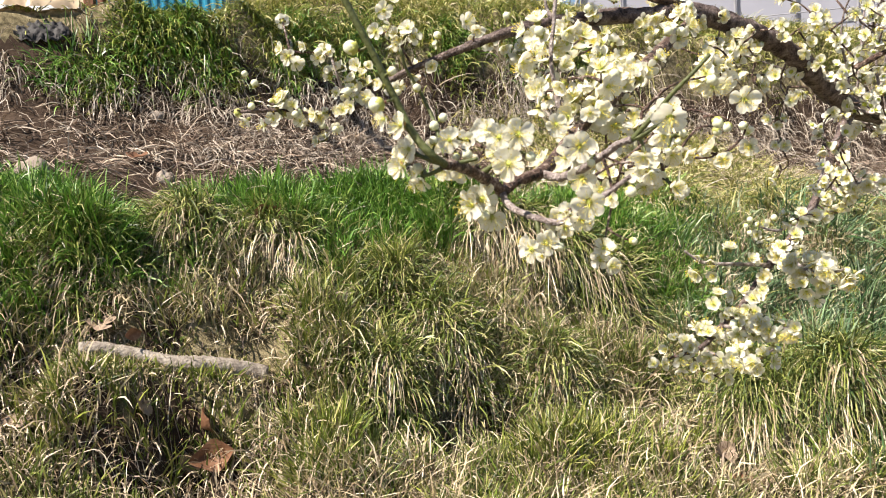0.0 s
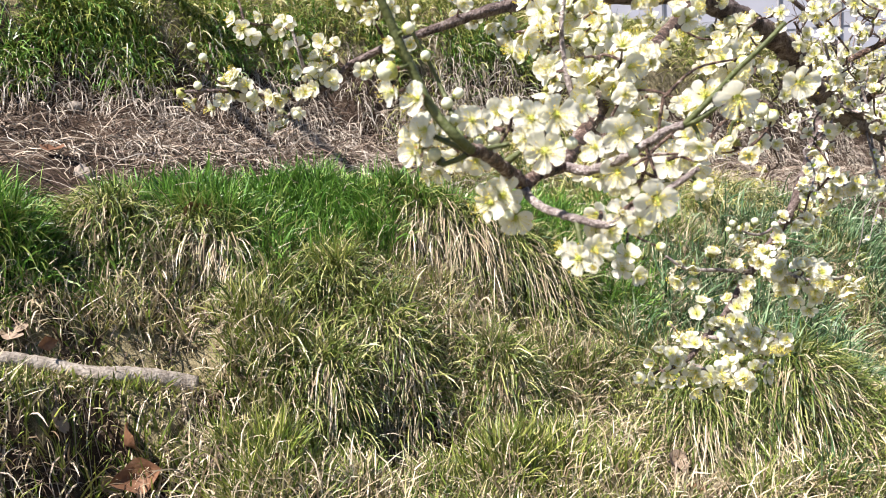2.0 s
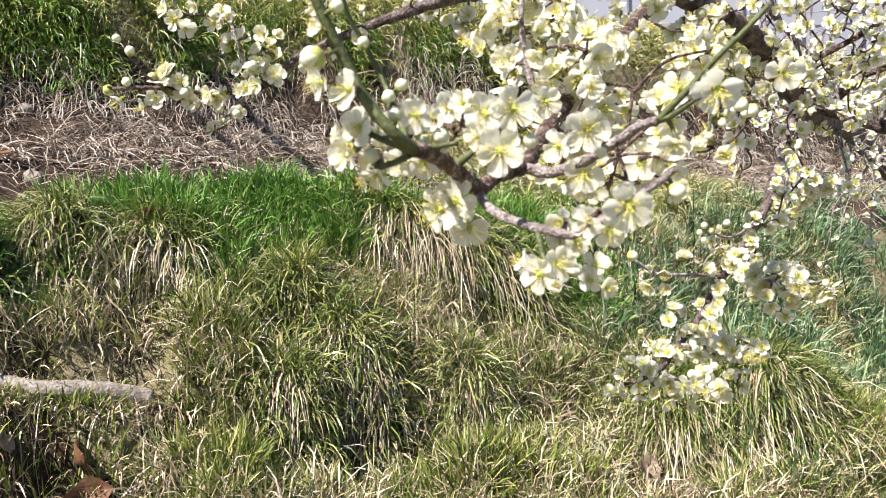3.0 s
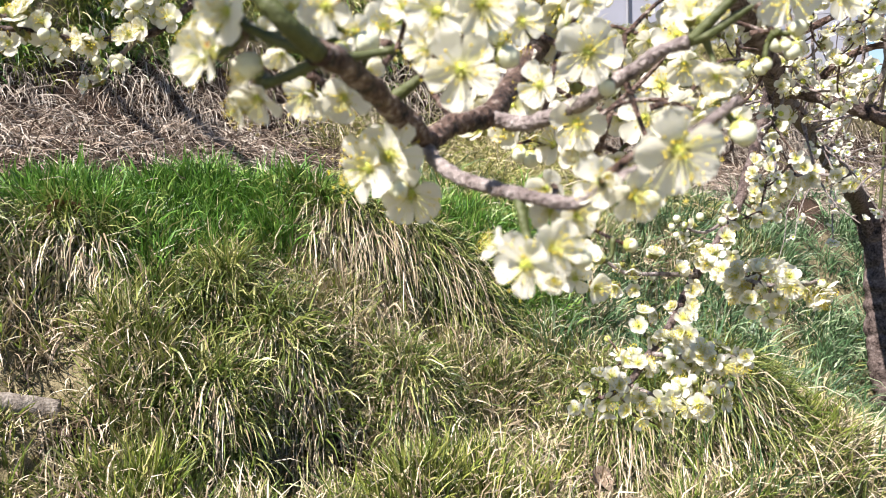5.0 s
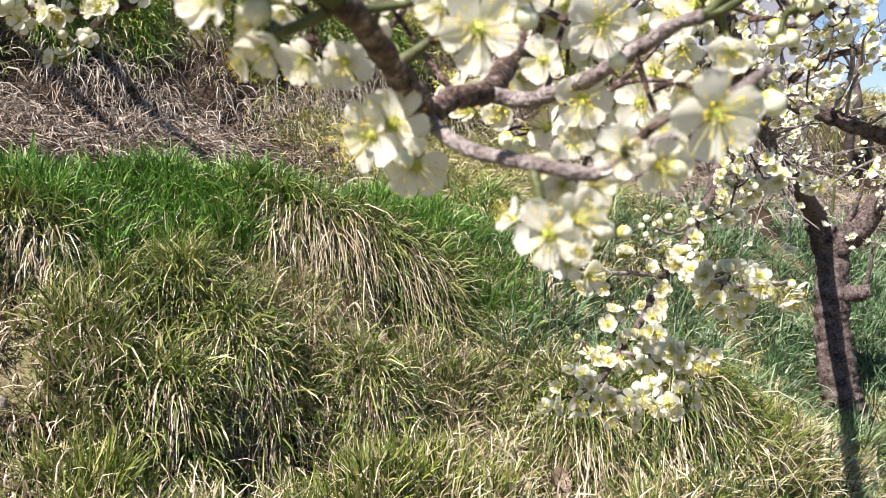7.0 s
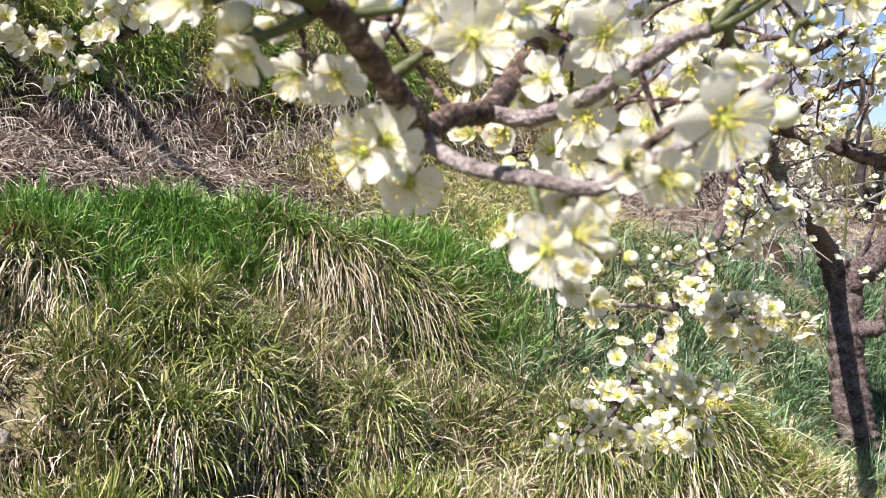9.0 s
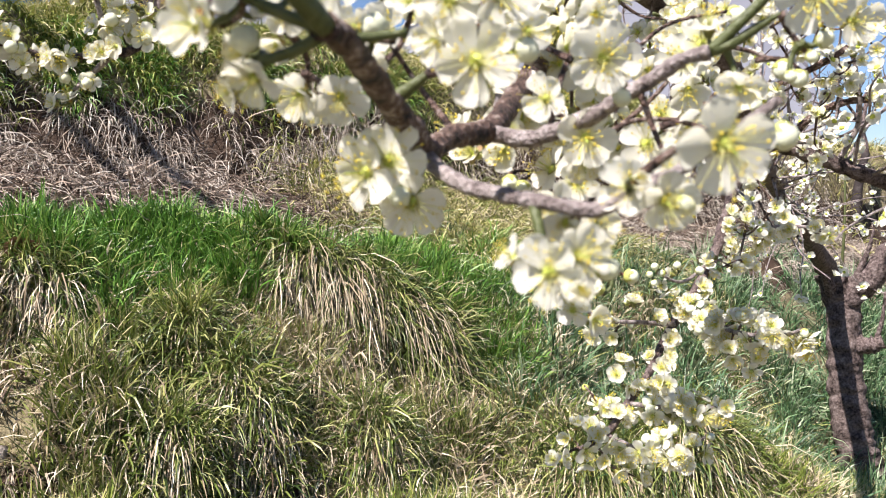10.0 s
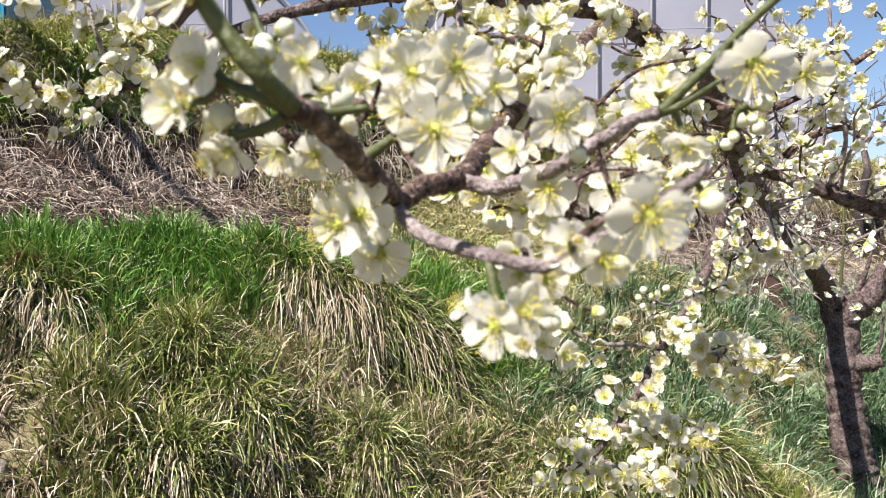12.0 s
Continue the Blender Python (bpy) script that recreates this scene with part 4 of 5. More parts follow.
grow("twig", "green", [0.0015, 0.0012], [(-0.028, 0.197, 1.524), (-0.036, 0.197, 1.527), (-0.044, 0.198, 1.531)])
grow("twig", "green", [0.0015, 0.0012], [(-0.027, 0.198, 1.523), (-0.034, 0.2, 1.52), (-0.041, 0.201, 1.518)])
grow("twig", "green", [0.0012, 0.001], [(-0.024, 0.209, 1.524), (-0.018, 0.211, 1.525), (-0.011, 0.212, 1.526)])
grow("twig", "green", [0.0022, 0.0012], [(-0.016, 0.253, 1.517), (-0.011, 0.251, 1.52), (-0.007, 0.25, 1.523)])
grow("branch", "bark", [0.0075, 0.0024], [(0.384, 1.072, 1.584), (0.373, 1.071, 1.545), (0.351, 1.039, 1.502), (0.317, 0.996, 1.436), (0.284, 0.954, 1.4), (0.24, 0.913, 1.355), (0.203, 0.861, 1.317), (0.174, 0.82, 1.298), (0.146, 0.779, 1.281), (0.114, 0.739, 1.277)], (0.035, 2, 21, "small", 0.1, 1))
grow("twig", "bark", [0.0028, 0.0016], [(0.244, 0.913, 1.361), (0.195, 0.873, 1.369), (0.156, 0.853, 1.375), (0.132, 0.844, 1.392)], (0.022, 3, 22, "small", 0.3, 1))
grow("twig", "bark", [0.0026, 0.0014], [(0.262, 0.934, 1.38), (0.274, 0.833, 1.366), (0.287, 0.753, 1.372), (0.297, 0.714, 1.383)], (0.018, 4, 22, "small", 0.1, 1))
grow("twig", "bark", [0.0024, 0.0014], [(0.174, 0.82, 1.298), (0.199, 0.8, 1.299), (0.233, 0.79, 1.301), (0.254, 0.78, 1.301)], (0.016, 4, 22, "small", 0.1, 1))
grow("twig", "bark", [0.002, 0.0012], [(0.144, 0.779, 1.279), (0.173, 0.759, 1.271), (0.203, 0.749, 1.271), (0.225, 0.74, 1.288)], (0.018, 4, 22, "small", 0.1, 1))
grow("twig", "bark", [0.003, 0.0014], [(0.334, 1.017, 1.468), (0.345, 0.967, 1.45), (0.359, 0.937, 1.463), (0.394, 0.917, 1.463)], (0.025, 3, 20, "small", 0.1, 1))
grow("twig", "bark", [0.0024, 0.0012], [(0.313, 0.986, 1.43), (0.265, 0.945, 1.404), (0.223, 0.905, 1.417)], (0.03, 2, 19, "small", 0.3, 1))
grow("twig", "bark", [0.002, 0.0012], [(-0.202, 0.536, 1.583), (-0.212, 0.538, 1.575), (-0.227, 0.54, 1.563)], (0.02, 2, 16, "fine", 0.3, 1))
grow("twig", "bark", [0.002, 0.0012], [(-0.205, 0.536, 1.583), (-0.205, 0.532, 1.6), (-0.206, 0.522, 1.618), (-0.211, 0.523, 1.635)], (0.025, 3, 17, "fine", 0.1, 1))
grow("twig", "bark", [0.0045, 0.002], [(0.147, 0.695, 1.67), (0.085, 0.63, 1.683), (0.037, 0.588, 1.691), (-0.019, 0.556, 1.707)], (0.025, 3, 18, "small", 0.1, 1))
grow("twig", "bark", [0.0032, 0.0015], [(0.047, 0.611, 1.649), (-0.002, 0.631, 1.668), (-0.011, 0.632, 1.689)], (0.03, 3, 18, "small", 0.2, 1))
grow("twig", "bark", [0.0022, 0.0014], [(0.019, 0.4, 1.518), (0.024, 0.404, 1.545), (0.018, 0.405, 1.572), (0.015, 0.408, 1.603), (0.018, 0.412, 1.629), (0.021, 0.415, 1.656)], (0.03, 3, 18, "fine", 0.1, 1))
grow("twig", "bark", [0.005, 0.003], [(0.406, 1.021, 1.559), (0.427, 0.993, 1.589), (0.452, 0.963, 1.601), (0.485, 0.943, 1.601)], (0.03, 3, 17, "far", 0.1, 1))
grow("twig", "bark", [0.0045, 0.002], [(0.335, 0.973, 1.597), (0.36, 0.923, 1.615), (0.406, 0.904, 1.639), (0.444, 0.876, 1.667), (0.49, 0.867, 1.696)], (0.03, 3, 18, "far", 0.05, 1))
grow("twig", "bark", [0.003, 0.0018], [(0.448, 0.98, 1.532), (0.464, 0.962, 1.575), (0.455, 0.944, 1.617), (0.434, 0.926, 1.675), (0.431, 0.929, 1.736)], (0.03, 3, 17, "far", 0.05, 1))
grow("trunk", "bark", [0.085, 0.066, 0.06, 0.057, 0.057, 0.055], [(1.505, 2.98, 0.492), (1.476, 2.986, 0.634), (1.458, 3.014, 0.813), (1.455, 3.03, 0.975), (1.451, 3.046, 1.117), (1.416, 3.061, 1.24)])
grow("limb", "bark", [0.05, 0.03], [(1.451, 3.047, 1.127), (1.514, 3.01, 1.202), (1.601, 2.965, 1.325), (1.792, 2.925, 1.56), (2.055, 2.889, 1.902)], (0.03, 4, 18, "far", 0.1, 1))
grow("shoot", "green", [0.006, 0.004, 0.003], [(1.445, 3.04, 1.22), (1.452, 3.03, 1.40), (1.458, 3.04, 1.56), (1.466, 3.05, 1.74)])
grow("stub", "bark", [0.013, 0.009, 0.004], [(1.455, 3.02, 1.14), (1.49, 2.995, 1.25), (1.515, 2.98, 1.33), (1.53, 2.975, 1.40)])
grow("stub", "bark", [0.032, 0.027, 0.022], [(1.47, 3.01, 0.98), (1.52, 2.97, 0.985), (1.555, 2.95, 1.0)])
grow("stub", "bark", [0.010, 0.007, 0.004], [(1.53, 2.96, 0.99), (1.55, 2.95, 1.08), (1.56, 2.95, 1.18)])
grow("stub", "bark", [0.022, 0.016, 0.008], [(1.41, 3.03, 1.17), (1.36, 2.98, 1.24), (1.325, 2.95, 1.30)])
# blossoms close to the camera: place, width in mm, way they face, how far open
bloom_rows([
    (-0.053, 0.205, 1.527, 14.0, -0.55, -0.84, 0.06, 0.55),
    (-0.050, 0.210, 1.536, 15.4, -0.38, -0.65, 0.65, 0.60),
    (-0.043, 0.202, 1.515, 15.1, -0.44, -0.51, -0.73, 0.85),
    (-0.046, 0.207, 1.521, 11.5, -0.75, -0.61, -0.27, 0.60),
    (-0.048, 0.253, 1.532, 12.8, -0.23, -0.63, -0.74, 0.60),
    (-0.044, 0.268, 1.521, 17.2, -0.46, -0.70, -0.55, 0.75),
    (-0.032, 0.263, 1.519, 16.8, 0.21, -0.90, -0.38, 0.80),
    (-0.023, 0.253, 1.526, 10.3, 0.53, -0.80, -0.29, 0.40),
    (-0.028, 0.217, 1.538, 15.9, -0.19, -0.97, -0.16, 0.85),
    (-0.022, 0.299, 1.545, 19.6, 0.02, -1.00, -0.02, 0.80),
    (-0.024, 0.252, 1.497, 22.3, -0.69, -0.72, -0.06, 0.92)])
bloom_rows([
    (-0.018, 0.256, 1.500, 22.6, 0.04, -0.97, 0.23, 0.98),
    (-0.012, 0.254, 1.489, 20.8, 0.09, -0.90, -0.42, 0.82),
    (0.005, 0.226, 1.522, 21.7, -0.08, -0.99, -0.10, 0.88),
    (0.011, 0.229, 1.539, 21.0, 0.18, -0.98, -0.03, 0.88),
    (-0.001, 0.233, 1.538, 19.0, -0.42, -0.91, -0.03, 0.88),
    (-0.004, 0.234, 1.529, 16.4, -0.63, -0.71, -0.30, 0.75),
    (0.032, 0.305, 1.523, 18.7, -0.58, -0.82, -0.04, 0.90),
    (0.044, 0.269, 1.530, 22.7, -0.09, -0.98, -0.20, 0.82),
    (0.043, 0.294, 1.509, 21.2, -0.09, -0.96, -0.28, 0.90),
    (0.044, 0.303, 1.502, 16.2, -0.04, -0.64, -0.77, 0.60),
    (0.080, 0.365, 1.512, 25.3, -0.03, -0.98, 0.18, 0.95)])
bloom_rows([
    (0.082, 0.315, 1.515, 17.6, 0.15, -0.83, -0.53, 0.70),
    (0.040, 0.220, 1.491, 15.9, -0.38, -0.92, 0.07, 0.80),
    (0.039, 0.208, 1.493, 7.3, 0.16, -0.99, -0.02, 0.12),
    (0.047, 0.214, 1.488, 15.3, 0.09, -0.90, -0.42, 0.85),
    (0.053, 0.192, 1.499, 21.6, 0.00, -0.93, -0.37, 0.88),
    (0.083, 0.268, 1.521, 17.0, -0.26, -0.89, -0.37, 0.50),
    (0.078, 0.280, 1.540, 15.6, -0.07, -0.14, 0.99, 0.85),
    (0.099, 0.253, 1.544, 23.7, -0.15, -0.81, -0.57, 0.85),
    (0.087, 0.304, 1.510, 17.1, 0.16, -0.73, -0.67, 0.60),
    (0.019, 0.202, 1.473, 17.0, -0.38, -0.92, -0.03, 0.95),
    (0.026, 0.209, 1.476, 15.8, 0.40, -0.92, -0.03, 0.85)])
bloom_rows([
    (0.025, 0.200, 1.470, 9.5, 0.03, -0.97, -0.24, 0.20),
    (0.013, 0.221, 1.475, 11.1, -0.77, -0.24, 0.59, 0.80),
    (0.035, 0.236, 1.482, 14.6, 0.28, -0.92, -0.28, 0.70),
    (0.029, 0.246, 1.483, 13.9, -0.21, -0.80, -0.56, 0.70),
    (0.049, 0.309, 1.552, 15.4, 0.03, -0.97, -0.24, 0.70),
    (0.030, 0.272, 1.488, 15.4, -0.30, -0.90, -0.30, 0.75),
    (0.062, 0.263, 1.497, 14.1, -0.19, -0.98, -0.09, 0.70),
    (-0.012, 0.258, 1.544, 15.2, -0.28, -0.89, 0.37, 0.80),
    (0.026, 0.308, 1.546, 17.1, 0.15, -0.98, -0.13, 0.75),
    (0.151, 0.340, 1.555, 22.3, 0.14, -0.96, -0.23, 0.80),
    (-0.058, 0.211, 1.532, 11.2, -0.84, -0.45, 0.31, 0.60)])
bloom_rows([
    (-0.049, 0.208, 1.513, 9.7, -0.84, -0.39, -0.38, 0.75),
    (-0.043, 0.237, 1.536, 12.5, 0.27, -0.96, -0.05, 0.70),
    (-0.041, 0.279, 1.519, 14.9, -0.22, -0.72, -0.66, 0.70),
    (-0.028, 0.267, 1.539, 14.1, 0.13, -0.99, 0.01, 0.80),
    (-0.044, 0.216, 1.532, 8.5, 0.34, -0.81, 0.48, 0.60)])
bloom_rows([
    (-0.048, 0.185, 1.547, 17.0, -0.69, -0.71, 0.18, 0.75),
    (-0.052, 0.192, 1.524, 16.0, -0.58, -0.80, -0.12, 0.60),
    (-0.035, 0.259, 1.541, 16.5, -0.19, -0.96, 0.19, 0.50),
    (-0.047, 0.195, 1.534, 16.0, -0.43, -0.90, -0.09, 0.70),
    (-0.062, 0.200, 1.552, 15.0, -0.79, -0.61, -0.02, 0.80),
    (-0.057, 0.185, 1.570, 11.0, -0.72, -0.63, 0.30, 0.30)])
# blossoms further along the twigs: place and width in mm
bloom_spray([
    (-0.193, 0.532, 1.611, 18.889), (-0.185, 0.537, 1.607, 16.962), (-0.201, 0.532, 1.599, 18.915), (-0.192, 0.537, 1.595, 17.731),
    (-0.203, 0.526, 1.584, 17.653), (-0.211, 0.532, 1.6, 15.442), (-0.229, 0.516, 1.579, 18.931), (-0.244, 0.516, 1.573, 14.479),
    (-0.228, 0.535, 1.557, 15.611), (-0.193, 0.521, 1.585, 16.446), (-0.181, 0.542, 1.608, 18.027), (-0.252, 0.511, 1.591, 15.357),
    (-0.258, 0.506, 1.582, 18.411), (-0.191, 0.543, 1.626, 18.964), (-0.201, 0.523, 1.624, 15.202), (-0.248, 0.506, 1.64, 17.192),
    (-0.232, 0.509, 1.646, 14.491), (-0.223, 0.519, 1.634, 16.224), (-0.211, 0.522, 1.641, 14.653), (-0.242, 0.506, 1.63, 18.841),
    (-0.147, 0.52, 1.64, 16.452), (-0.133, 0.523, 1.646, 18.806), (-0.151, 0.521, 1.652, 18.059), (-0.27, 0.507, 1.578, 18.426)], True, 0.6)
bloom_spray([
    (-0.243, 0.51, 1.574, 15.245), (-0.142, 0.5, 1.655, 15.664), (-0.126, 0.503, 1.651, 18.22), (-0.138, 0.509, 1.639, 16.116),
    (-0.147, 0.5, 1.669, 18.864), (-0.26, 0.525, 1.674, 17.285), (-0.063, 0.518, 1.646, 17.866), (-0.073, 0.517, 1.654, 19.857)], True, 0.6)
bloom_spray([
    (0.165, 0.853, 1.379, 21.303), (0.168, 0.862, 1.356, 18.903), (0.253, 0.914, 1.382, 19.193), (0.282, 0.924, 1.393, 21.44),
    (0.265, 0.893, 1.367, 21.319), (0.283, 0.843, 1.376, 21.976), (0.288, 0.814, 1.381, 20.606), (0.295, 0.784, 1.382, 22.047),
    (0.295, 0.733, 1.375, 20.579), (0.272, 0.812, 1.341, 21.897), (0.283, 0.782, 1.347, 22.73), (0.292, 0.763, 1.365, 19.314),
    (0.271, 0.873, 1.355, 20.455), (0.214, 0.881, 1.33, 21.192), (0.165, 0.831, 1.324, 22.261), (0.174, 0.831, 1.312, 19.748),
    (0.213, 0.821, 1.316, 21.495), (0.199, 0.81, 1.3, 21.903), (0.207, 0.8, 1.29, 23.473), (0.234, 0.791, 1.31, 20.381),
    (0.228, 0.79, 1.292, 21.976), (0.248, 0.78, 1.298, 19.386), (0.22, 0.8, 1.299, 21.165), (0.141, 0.8, 1.302, 19.334)], False, 1.0)
bloom_spray([
    (0.162, 0.79, 1.293, 23.606)], False, 1.0)
bloom_spray([
    (0.104, 0.739, 1.287, 20.782), (0.13, 0.759, 1.284, 23.094), (0.097, 0.729, 1.271, 20.694), (0.119, 0.739, 1.276, 23.527),
    (0.138, 0.748, 1.263, 20.625), (0.16, 0.758, 1.255, 20.197), (0.19, 0.749, 1.273, 21.596), (0.147, 0.769, 1.274, 23.183),
    (0.21, 0.739, 1.28, 23.273), (0.208, 0.881, 1.331, 21.733), (0.247, 0.913, 1.373, 18.766), (0.349, 0.967, 1.461, 21.742),
    (0.343, 0.996, 1.422, 19.7), (0.355, 0.966, 1.442, 22.528), (0.379, 0.937, 1.466, 23.468), (0.333, 0.995, 1.419, 21.263),
    (0.385, 1.02, 1.535, 21.779), (0.4, 0.917, 1.454, 18.653), (0.358, 1.019, 1.495, 21.41), (0.336, 0.996, 1.442, 19.025)], False, 1.0)
bloom_spray([
    (0.058, 0.608, 1.634, 18.287), (0.065, 0.608, 1.62, 17.067), (0.099, 0.627, 1.635, 19.031), (0.148, 0.583, 1.612, 15.536),
    (0.159, 0.573, 1.599, 15.834), (0.182, 0.64, 1.598, 18.624), (0.208, 0.698, 1.611, 17.801), (0.206, 0.695, 1.589, 18.078),
    (0.253, 0.785, 1.575, 19.4), (0.275, 0.81, 1.58, 17.67), (0.286, 0.771, 1.662, 19.237), (0.273, 0.767, 1.652, 17.78),
    (0.305, 0.803, 1.641, 19.804), (0.277, 0.787, 1.635, 18.541), (0.33, 0.826, 1.618, 16.023), (0.29, 0.817, 1.611, 17.072),
    (0.341, 0.825, 1.589, 19.508), (0.316, 0.821, 1.596, 17.002), (0.355, 0.809, 1.603, 16.219), (0.37, 0.783, 1.621, 17.597),
    (0.378, 0.803, 1.599, 17.209), (0.373, 0.85, 1.574, 18.308), (0.32, 0.868, 1.552, 17.423), (0.231, 0.738, 1.653, 16.568)], False, 1.5)
bloom_spray([
    (0.239, 0.799, 1.545, 17.305), (0.247, 0.797, 1.52, 17.337), (0.246, 0.845, 1.489, 19.686), (0.305, 0.84, 1.518, 20.061),
    (0.318, 0.807, 1.476, 18.331), (0.294, 0.851, 1.458, 15.704), (0.283, 0.825, 1.43, 18.862), (0.25, 0.787, 1.428, 18.598),
    (0.389, 0.881, 1.544, 19.314), (0.391, 0.871, 1.454, 16.989), (0.372, 0.869, 1.47, 15.586), (0.323, 0.779, 1.663, 18.273),
    (0.342, 0.78, 1.643, 15.903), (0.364, 0.765, 1.651, 18.991), (0.233, 0.753, 1.599, 19.161), (0.192, 0.676, 1.631, 17.286)], False, 1.5)
bloom_spray([
    (0.182, 0.66, 1.635, 19.887), (0.199, 0.671, 1.641, 16.145), (0.163, 0.71, 1.631, 19.881), (0.191, 0.71, 1.63, 17.562),
    (0.174, 0.76, 1.604, 19.008), (0.16, 0.76, 1.606, 18.959), (0.255, 0.762, 1.676, 20.069), (0.19, 0.73, 1.615, 20.03),
    (0.363, 0.861, 1.641, 15.495), (0.419, 0.861, 1.651, 15.378), (0.437, 0.911, 1.62, 17.94), (0.414, 0.911, 1.622, 15.465),
    (0.442, 0.881, 1.643, 18.495), (0.378, 0.832, 1.668, 17.9), (0.454, 0.862, 1.674, 18.539), (0.396, 0.93, 1.59, 17.445),
    (0.378, 0.959, 1.574, 16.624), (0.415, 0.93, 1.606, 19.915), (0.449, 0.91, 1.599, 18.839), (0.468, 0.93, 1.594, 15.331),
    (0.396, 0.948, 1.547, 15.783), (0.338, 0.939, 1.585, 18.37), (0.338, 0.959, 1.577, 16.7), (0.499, 0.958, 1.521, 17.281)], False, 0.5)
bloom_spray([
    (-0.047, 0.57, 1.636, 19.098), (-0.028, 0.57, 1.634, 17.021), (-0.04, 0.57, 1.625, 19.799), (-0.072, 0.56, 1.641, 18.801),
    (0.099, 0.61, 1.621, 17.982), (0.111, 0.61, 1.629, 16.179), (0.022, 0.61, 1.646, 17.291), (0.098, 0.63, 1.639, 19.008),
    (0.052, 0.459, 1.605, 20.115), (0.06, 0.449, 1.591, 15.658), (0.298, 0.813, 1.715, 15.955), (0.35, 0.862, 1.688, 18.897),
    (0.379, 0.863, 1.71, 19.352), (0.443, 0.863, 1.71, 15.731), (0.417, 0.883, 1.692, 19.331)], False, 0.5)
bloom_spray([
    (-0.009, 0.414, 1.601, 20.948), (0.011, 0.414, 1.586, 20.87), (0.069, 0.47, 1.586, 21.119), (0.058, 0.468, 1.58, 20.293),
    (0.094, 0.418, 1.551, 19.008), (0.147, 0.529, 1.597, 20.542),
    (0.134, 0.526, 1.585, 20.686), (0.091, 0.524, 1.6, 19.417), (0.037, 0.415, 1.575, 21.053), (0.049, 0.362, 1.445, 16.929),
    (0.052, 0.363, 1.454, 17.287)], True, 0.5)
bloom_spray([
    (0.059, 0.392, 1.575, 22.263), (0.049, 0.396, 1.563, 24.413), (0.037, 0.397, 1.577, 24.196), (0.032, 0.402, 1.56, 21.735),
    (0.051, 0.406, 1.552, 23.211), (0.04, 0.385, 1.527, 24.497), (0.057, 0.404, 1.528, 23.075), (0.031, 0.385, 1.523, 24.366),
    (0.017, 0.403, 1.517, 24.277), (0.043, 0.377, 1.503, 22.62), (0.092, 0.429, 1.516, 19.429), (0.105, 0.414, 1.52, 20.077), (0.079, 0.417, 1.515, 19.442), (0.089, 0.458, 1.495, 20.089),
    (0.109, 0.428, 1.497, 20.978), (0.08, 0.446, 1.547, 18.955), (0.002, 0.429, 1.62, 23.682), (0.007, 0.417, 1.606, 21.099)], True, 1.7)
bloom_spray([
    (0.015, 0.441, 1.613, 22.07), (0.025, 0.448, 1.616, 22.479), (0.019, 0.421, 1.601, 19.489), (0.003, 0.442, 1.587, 19.191),
    (0.009, 0.418, 1.571, 19.63), (0.083, 0.511, 1.591, 24.558), (0.039, 0.469, 1.591, 19.321), (0.146, 0.517, 1.577, 21.211),
    (0.138, 0.525, 1.583, 23.898), (0.159, 0.538, 1.582, 22.171), (0.135, 0.489, 1.52, 18.804), (0.141, 0.475, 1.523, 23.979)], True, 1.7)
bloom_spray([
    (-0.032, 0.565, 1.625, 20.028), (-0.007, 0.548, 1.624, 18.801), (-0.016, 0.524, 1.601, 19.762), (0.024, 0.531, 1.613, 21.219),
    (0.042, 0.556, 1.63, 18.064), (0.059, 0.558, 1.626, 21.498), (0.03, 0.466, 1.571, 21.309), (0.048, 0.469, 1.573, 19.147),
    (0.059, 0.472, 1.588, 20.266), (0.09, 0.498, 1.595, 18.947), (0.06, 0.471, 1.578, 17.971), (0.068, 0.471, 1.565, 21.161),
    (0.173, 0.716, 1.634, 20.375), (0.193, 0.73, 1.642, 22.624), (0.164, 0.691, 1.603, 18.979), (0.154, 0.692, 1.625, 20.348),
    (0.096, 0.371, 1.547, 21.634), (0.361, 0.875, 1.639, 18.237), (0.371, 0.879, 1.664, 19.865), (0.337, 0.916, 1.585, 21.74),
    (0.341, 0.93, 1.514, 19.24), (0.183, 0.584, 1.522, 19.914), (0.091, 0.47, 1.531, 21.124), (0.078, 0.47, 1.543, 20.171)], False, 1.5)
